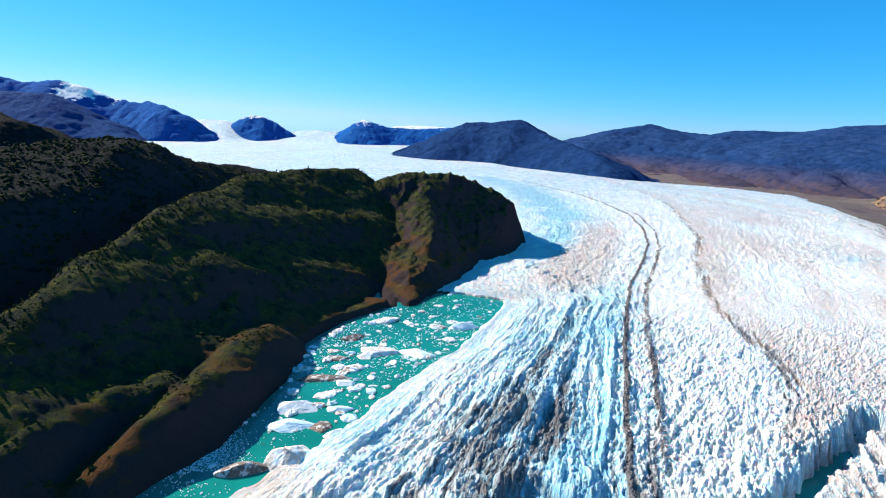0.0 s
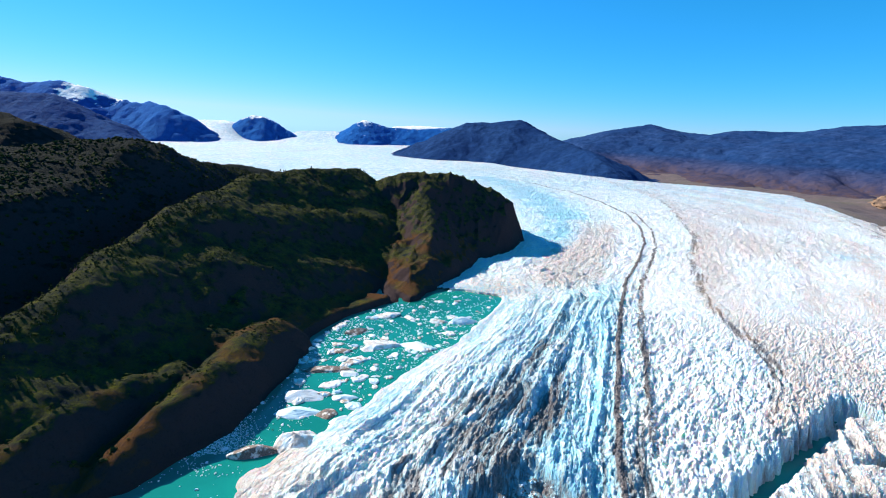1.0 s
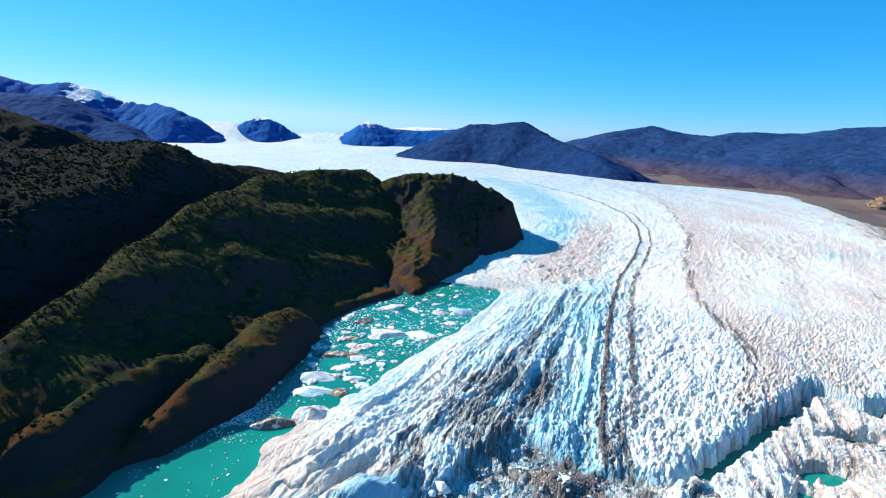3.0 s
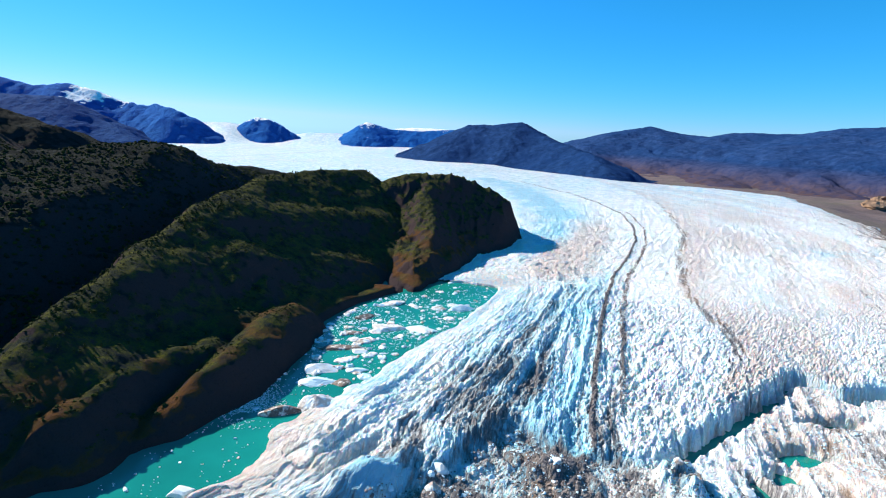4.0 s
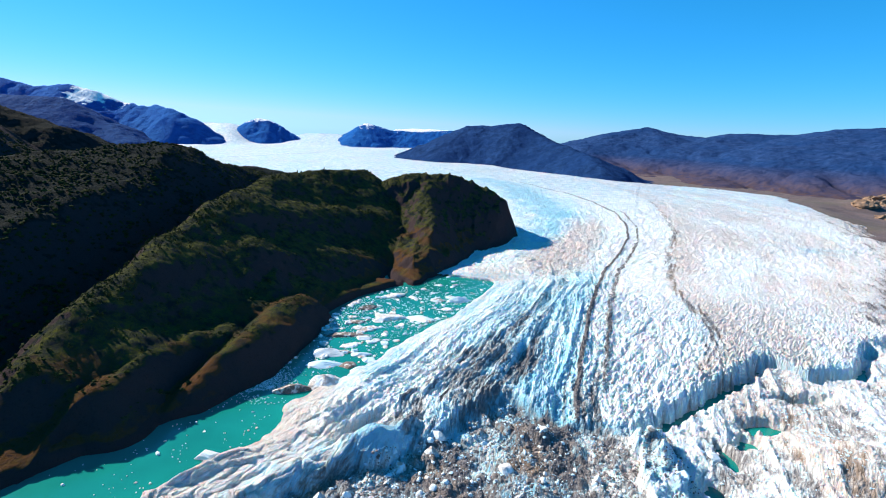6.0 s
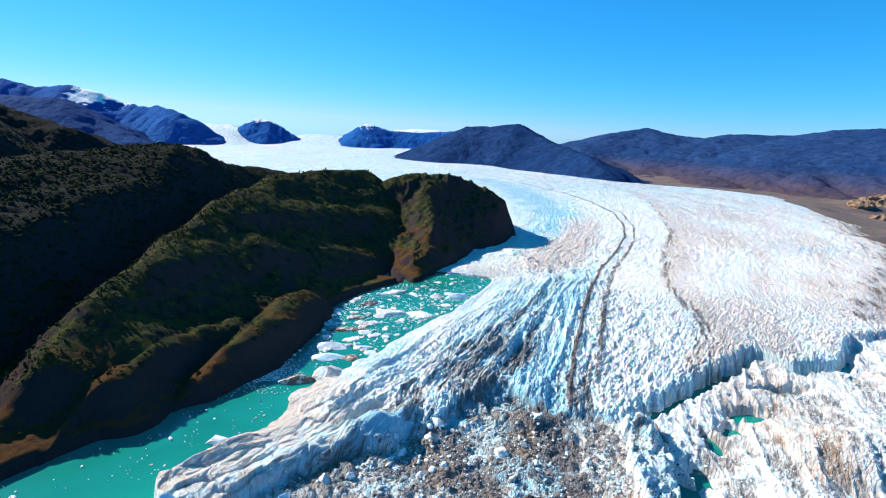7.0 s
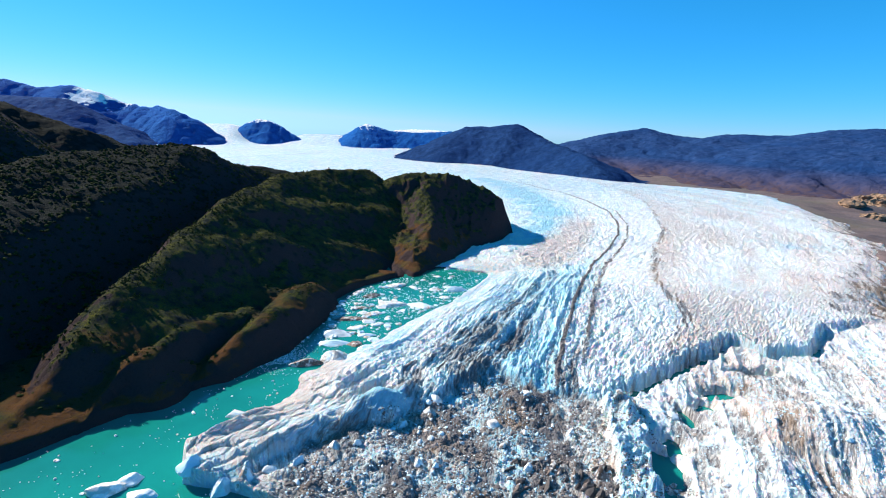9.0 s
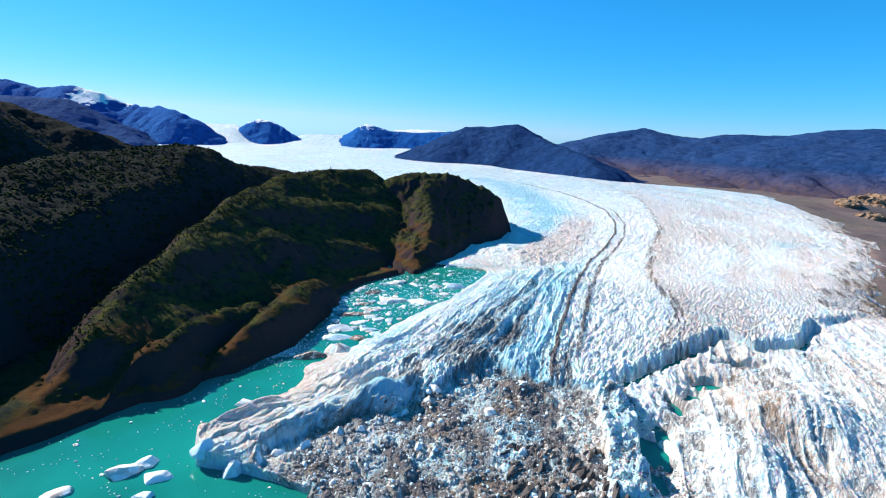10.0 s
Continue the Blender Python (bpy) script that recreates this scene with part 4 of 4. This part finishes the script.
def stone_material(shade=1.0):
    mat, nodes, links, bsdf = material("moraine_stone" if shade == 1 else "slaty_stone")
    at = place(nodes)
    own = nodes.new("ShaderNodeNewGeometry").outputs["Random Per Island"]
    fine = noise_node(nodes, links, 1.2, 5, 0.65, at)
    col = mixed(nodes, links, own, (0.075 * shade, 0.070 * shade, 0.080 * shade), (0.33 * shade, 0.28 * shade, 0.265 * shade))
    col = mixed(nodes, links, ranged(nodes, links, fine, 0.4, 0.7, 0.0, 0.5), col, (0.12, 0.11, 0.11))
    links.new(col, bsdf.inputs["Base Color"])
    bsdf.inputs["Roughness"].default_value = 0.9
    bumped(nodes, links, bsdf, fine, 0.5, 0.2)
    return mat


STONE, SLATY = stone_material(), stone_material(0.42)


def rubble_points(count, seed, stretch):
    """Places before the ice front, in a stretch of the plan, thinned by a clumping noise."""
    g = np.random.default_rng(seed)
    x, y = g.uniform(stretch[0], stretch[1], count * 6), g.uniform(stretch[2], stretch[3], count * 6)
    front = np.interp(x, [p[0] for p in FRONT], [p[1] for p in FRONT])
    ok = (y < front - 3) & (x > along(y, ICE_LEFT) + 3) & (fbm(x / 14, y / 14, 3, 80 + seed) > g.uniform(-0.6, 0.5, len(x)))
    x, y = x[ok][:count], y[ok][:count]
    z = ice_height(x, y)
    dry = z > 0.2
    return x[dry], y[dry], z[dry], g


BLOCKS = [part("ice_block", chipped(300 + k, 2.4, 2.0, 1.0, 10, 2, 0.6), BERG) for k in range(6)]
for ob in BLOCKS:
    tagged(ob, "tumbled block of blue-white ice among the debris", "ice block", "blocks before the ice front")
xs, ys, zs, g = rubble_points(300, 1, (-60, 150, 45, 175))
for k in range(min(260, len(xs))):
    ob = BLOCKS[k] if k < 6 else copy_thing(BLOCKS[k % 6], Matrix())
    s = 0.35 + g.exponential(0.4)
    s = min(s, 2.6)
    ob.matrix_basis = pose(xs[k], ys[k], zs[k] + 0.1 * s, g.uniform(-20, 20), g.uniform(-20, 20), g.uniform(0, 360)) @ Matrix.Diagonal((s, s * g.uniform(0.7, 1.5), s, 1))


# large blocks broken from the end of the ice tongue, and slaty ones among the debris
for k, (x, y, wide, long, high, turn, mat, label) in enumerate([
        (-88, 76, 13, 8, 8.5, 35, CLEAR, "large blue-white block broken from the ice tongue"), (-79, 80, 10, 7, 7.0, 60, CLEAR, "blue-white block leaning beside the ice tongue"),
        (-104, 84, 11, 9, 6.5, 20, CLEAR, "blue-white block at the end of the ice tongue"), (-72, 87, 8, 6, 5.0, 10, CLEAR, "blue-white block at the foot of the ice tongue"),
        (-59, 92, 7, 5, 4.5, 70, CLEAR, "blue-white block at the foot of the ice tongue"), (-45, 106, 8, 6, 4.5, 40, CLEAR, "blue-white block at the foot of the ice tongue"),
        (-14, 130, 9, 6, 5.0, 40, CLEAR, "blue-white block fallen from the ice tongue"), (0, 141, 8, 6, 4.5, 30, CLEAR, "blue-white block fallen from the ice tongue")]):
    ob = part("ice_block", chipped(320 + k, wide, long, high * 0.8, 16, 3, 0.4), mat)
    ob.matrix_world = pose(x, y, max(0.2, float(ice_height([x], [y])[0]) - 1.0), 0, 0, turn)
    tagged(ob, label, "ice block", "blocks at the ice tongue's end")
def shard(seed, long, wide, high):
    """The mesh of a long, sharp-edged splinter of rock: an uneven outline, a smaller tilted top."""
    rng = random.Random(seed)
    bm = bmesh.new()
    outline = [(-0.5, -0.12), (-0.18, -0.5), (0.28, -0.42), (0.5, 0.08), (0.16, 0.5), (-0.3, 0.4)]
    outline = [(x * rng.uniform(0.8, 1.15), y * rng.uniform(0.75, 1.2)) for x, y in outline]
    lean, slope = rng.uniform(-0.15, 0.15), rng.uniform(-0.6, 0.6)
    foot = [bm.verts.new((x * long, y * wide, -0.5 * high)) for x, y in outline]
    top = [bm.verts.new((x * long * rng.uniform(0.6, 0.85), (y * 0.7 + lean) * wide, high * (0.7 + slope * y + 0.3 * rng.uniform(-1, 1)))) for x, y in outline]
    for k in range(6):
        bm.faces.new((foot[k], foot[(k + 1) % 6], top[(k + 1) % 6], top[k]))
    middle = bm.verts.new((0, lean * wide, high * rng.uniform(0.8, 1.1)))
    for k in range(6):
        bm.faces.new((top[k], top[(k + 1) % 6], middle))
    return bm


g = np.random.default_rng(31)
for k in range(90):
    x, y = 38 + 48 * g.random(), 50 + 48 * g.random()
    w = min(1.6 + g.exponential(1.2), 4.2)
    ob = part("rock_shard", shard(360 + k, w * g.uniform(2.0, 3.6), w, w * g.uniform(0.5, 0.9)), SLATY if g.random() < 0.7 else DIRTY)
    ob.matrix_world = pose(x, y, float(ice_height([x], [y])[0]) - 0.4, g.uniform(-14, 14), g.uniform(-24, 6), 48 + g.normal(0, 14))
    tagged(ob, "long sharp-edged dark rock tilted among the debris before the ice", "rock", "tilted rocks before the ice front")


def strewn(name, x, y, z, sizes, seed, mat):
    """Angular lumps of uneven shape, joined."""
    g = np.random.default_rng(seed)
    p = (1 + 5 ** 0.5) / 2
    v = np.array([(-1, p, 0), (1, p, 0), (-1, -p, 0), (1, -p, 0), (0, -1, p), (0, 1, p), (0, -1, -p), (0, 1, -p), (p, 0, -1), (p, 0, 1), (-p, 0, -1), (-p, 0, 1)]) / 1.9
    f = np.array([(0, 11, 5), (0, 5, 1), (0, 1, 7), (0, 7, 10), (0, 10, 11), (1, 5, 9), (5, 11, 4), (11, 10, 2), (10, 7, 6), (7, 1, 8),
                  (3, 9, 4), (3, 4, 2), (3, 2, 6), (3, 6, 8), (3, 8, 9), (4, 9, 5), (2, 4, 11), (6, 2, 10), (8, 6, 7), (9, 8, 1)])
    n = len(x)
    w = v[None] * g.uniform(0.6, 1.3, (n, 12, 1)) * sizes[:, None, None] * np.stack([g.uniform(0.7, 1.4, n), g.uniform(0.7, 1.4, n), g.uniform(0.5, 1.0, n)], -1)[:, None]
    a = g.uniform(0, 6.28, n)[:, None]
    px = w[..., 0] * np.cos(a) - w[..., 1] * np.sin(a) + x[:, None]
    py = w[..., 0] * np.sin(a) + w[..., 1] * np.cos(a) + y[:, None]
    pts = np.stack([px, py, w[..., 2] + z[:, None]], -1).reshape(-1, 3)
    return mesh_from(name, pts, (f[None] + 12 * np.arange(n)[:, None, None]).reshape(-1, 3), mat, False)


xs, ys, zs, g = rubble_points(9000, 2, (-60, 330, 40, 260))
rub = strewn("ice_rubble", xs, ys, zs, 0.16 + g.exponential(0.2, len(xs)), 3, BERG)
tagged(rub, "broken white ice strewn over the dirty ground before the glacier", "ice rubble", kind="stuff")
xs, ys, zs, g = rubble_points(14000, 4, (-60, 120, 40, 185))
stones = strewn("stones", xs, ys, zs, 0.14 + g.exponential(0.16, len(xs)), 5, STONE)
tagged(stones, "grey and brown stones melted out before the glacier", "stones", kind="stuff")
g = np.random.default_rng(6)
ys = np.concatenate([g.uniform(160, 900, 5000), g.uniform(200, 700, 3500)])
xs = along(ys, MORAINE) + np.concatenate([g.normal(0, 0.9, 5000), 17 + g.normal(0, 1.5, 3500)])
drift = strewn("moraine_stones", xs, ys, ice_height(xs, ys), 0.14 + g.exponential(0.13, len(xs)), 7, STONE)
tagged(drift, "dark stones in lines along the glacier's medial moraines", "stones", kind="stuff")


# ---- scrub and trees on the hills ----
def leaf_material():
    mat, nodes, links, bsdf = material("scrub_leaves")
    at = place(nodes)
    own = nodes.new("ShaderNodeNewGeometry").outputs["Random Per Island"]
    fine = noise_node(nodes, links, 0.9, 5, 0.7, at)
    col = mixed(nodes, links, own, (0.011, 0.017, 0.014), (0.036, 0.044, 0.013))
    col = mixed(nodes, links, ranged(nodes, links, fine, 0.4, 0.7, 0.0, 0.6), col, (0.040, 0.050, 0.010))
    links.new(col, bsdf.inputs["Base Color"])
    bsdf.inputs["Roughness"].default_value, bsdf.inputs["Specular IOR Level"].default_value = 0.9, 0.02
    return mat


def bark_material():
    mat, nodes, links, bsdf = material("grey_bark")
    col = mixed(nodes, links, noise_node(nodes, links, 3.0, 4, 0.6, place(nodes)), (0.06, 0.05, 0.04), (0.14, 0.12, 0.10))
    links.new(col, bsdf.inputs["Base Color"])
    bsdf.inputs["Roughness"].default_value = 0.9
    return mat


LEAF, BARK = leaf_material(), bark_material()


def tree_mesh_crown(seed, high):
    """Clumps of leaves round the limbs, with gaps between them."""
    rng = random.Random(seed)
    bm = bmesh.new()
    for _ in range(18):
        a, up = rng.uniform(0, 6.28), rng.uniform(0.15, 1.0)
        out = (1.15 - up) * high * 0.42 * rng.uniform(0.3, 1.0)
        r = high * rng.uniform(0.12, 0.22)
        at = Vector((math.cos(a) * out, math.sin(a) * out, up * high))
        for v in bmesh.ops.create_icosphere(bm, subdivisions=1, radius=r)["verts"]:
            v.co = v.co * rng.uniform(0.65, 1.3)
            v.co.z *= 0.75
            v.co += at
    return bm


def tree_mesh_trunk(seed, high):
    rng = random.Random(seed)
    bm = bmesh.new()

    def limb(a, b, ra, rb):
        way = (b - a).normalized()
        side = way.orthogonal().normalized()
        other = way.cross(side)
        rings = [[bm.verts.new(p + side * r * math.cos(t) + other * r * math.sin(t)) for t in (0, 1.257, 2.513, 3.77, 5.027)] for p, r in ((a, ra), (b, rb))]
        for k in range(5):
            bm.faces.new((rings[0][k], rings[0][(k + 1) % 5], rings[1][(k + 1) % 5], rings[1][k]))

    bend = Vector((rng.uniform(-0.1, 0.1) * high, rng.uniform(-0.1, 0.1) * high, high * 0.5))
    limb(Vector((0, 0, -0.4)), bend, high * 0.045, high * 0.03)
    limb(bend, Vector((bend.x * 1.4, bend.y * 1.4, high * 0.95)), high * 0.03, high * 0.01)
    for _ in range(4):
        a = rng.uniform(0, 6.28)
        limb(bend * rng.uniform(0.7, 1.1), Vector((math.cos(a) * high * 0.25, math.sin(a) * high * 0.25, high * rng.uniform(0.55, 0.85))), high * 0.018, high * 0.006)
    return bm


def land_at(x, y):
    return land(np.array(x, float), np.array(y, float))


TREES = []
for k in range(5):
    root = new("tree")
    part("trunk", tree_mesh_trunk(500 + k, 4.0), BARK, root)
    part("crown", tree_mesh_crown(520 + k, 4.0), LEAF, root)
    tagged(root, "low wind-bent green tree on the hill's crest", "tree", "trees along the crest")
    TREES.append(root)
g = np.random.default_rng(21)
ys = np.concatenate([g.uniform(150, 420, 400), g.uniform(420, 720, 500)])
xs = np.interp(ys, [p[1] for p in RIDGE_A], [p[0] for p in RIDGE_A]) + g.normal(6, 16, len(ys))
zs = land_at(xs, ys)
thick = fbm(xs / 22, ys / 22, 3, 90) > g.uniform(-0.5, 0.4, len(xs))
xs, ys, zs = xs[thick][:270], ys[thick][:270], zs[thick][:270]
for k in range(len(xs)):
    ob = TREES[k] if k < 5 else copy_thing(TREES[k % 5], Matrix())
    s = float(g.uniform(0.35, 0.75))
    ob.matrix_basis = pose(xs[k], ys[k], zs[k] - 0.2, 0, 0, g.uniform(0, 360)) @ Matrix.Diagonal((s, s, s, 1))

# scrub over the hills, too much to count
xs = np.concatenate([g.uniform(-260, -40, 16000), g.uniform(-900, -230, 16000), g.uniform(-90, 110, 2500)])
ys = np.concatenate([g.uniform(110, 720, 16000), g.uniform(150, 1000, 16000), g.uniform(470, 760, 2500)])
zs = land_at(xs, ys)
rise = np.hypot(land_at(xs + 2, ys) - zs, land_at(xs, ys + 2) - zs) / 2
grow = (zs > 9) & (rise < 0.95) & (fbm(xs / 30, ys / 30, 4, 91) + 0.004 * (zs - 40) > g.uniform(-0.35, 0.35, len(xs)))
xs, ys, zs = xs[grow][:14500], ys[grow][:14500], zs[grow][:14500]
n = len(xs)
size = (0.3 + g.exponential(0.22, n)).clip(0.28, 1.2)
lumps = [(0, 0, 0.5, 1.0), (0.9, 0.3, 0.4, 0.7)]
xx = np.concatenate([xs + size * a for a, b, c, s in lumps])
yy = np.concatenate([ys + size * b for a, b, c, s in lumps])
zz = np.concatenate([zs + size * c for a, b, c, s in lumps])
ss = np.concatenate([size * s for a, b, c, s in lumps])
scrub = strewn("scrub", xx, yy, zz, ss, 22, LEAF)
tagged(scrub, "dense low green scrub over the shaded hills", "scrub", kind="stuff")


# low forest on the hill behind, too much to count
n = 15000
xs, ys = g.uniform(-520, -225, n), 180 + 640 * g.random(n) ** 1.3
thick = fbm(xs / 26, ys / 26, 3, 92) > g.uniform(-0.75, 0.35, n)
xs, ys = xs[thick][:9500], ys[thick][:9500]
zs, size = land_at(xs, ys), g.uniform(0.7, 1.7, len(xs))
forest = strewn("forest", xs, ys, zs + 0.35 * size, size, 23, LEAF)
tagged(forest, "thick low dark green forest over the hill behind", "forest", kind="stuff")


# ---- outcrops on the valley floor ----
def tan_rock_material():
    mat, nodes, links, bsdf = material("tan_rock")
    at = place(nodes)
    mid, fine = noise_node(nodes, links, 0.03, 6, 0.65, at), noise_node(nodes, links, 0.2, 6, 0.7, at)
    col = mixed(nodes, links, ranged(nodes, links, mid, 0.35, 0.65), (0.15, 0.090, 0.060), (0.36, 0.225, 0.13))
    col = mixed(nodes, links, ranged(nodes, links, fine, 0.45, 0.7, 0.0, 0.6), col, (0.13, 0.10, 0.09))
    links.new(col, bsdf.inputs["Base Color"])
    bsdf.inputs["Roughness"].default_value = 0.95
    bumped(nodes, links, bsdf, fine, 0.8, 3.0)
    return mat


TAN_ROCK = tan_rock_material()
OUTCROPS = [(1310, 1440, 220, 110, 16, 40), (1480, 1640, 300, 130, 20, 35), (1130, 1330, 110, 60, 11, 50), (1700, 1850, 300, 140, 20, 35), (1090, 1180, 150, 80, 13, 50), (1330, 1590, 120, 60, 13, 20)]
for k, (x, y, wide, long, high, turn) in enumerate(OUTCROPS):
    bm = chipped(700 + k, wide, long, high * 0.8, 6, 5, 0.6)
    for v in bm.verts:                               # gullies and broken ledges
        v.co.z += 0.5 * high * (noise.noise(v.co / 30 + Vector((k, 0, 0))) + 0.6 * noise.noise(v.co / 11) + 0.35 * noise.noise(v.co / 4.5))
        v.co.x += 0.12 * wide * noise.noise(v.co / 26)
    ob = part("rock_outcrop", bm, TAN_ROCK)
    ob.matrix_world = pose(x, y, float(plain(np.array([float(x)]), np.array([float(y)]))[0]) - 1, 0, 0, turn)
    tagged(ob, "low tan rock outcrop on the valley floor", "rock outcrop", "outcrops on the valley floor")
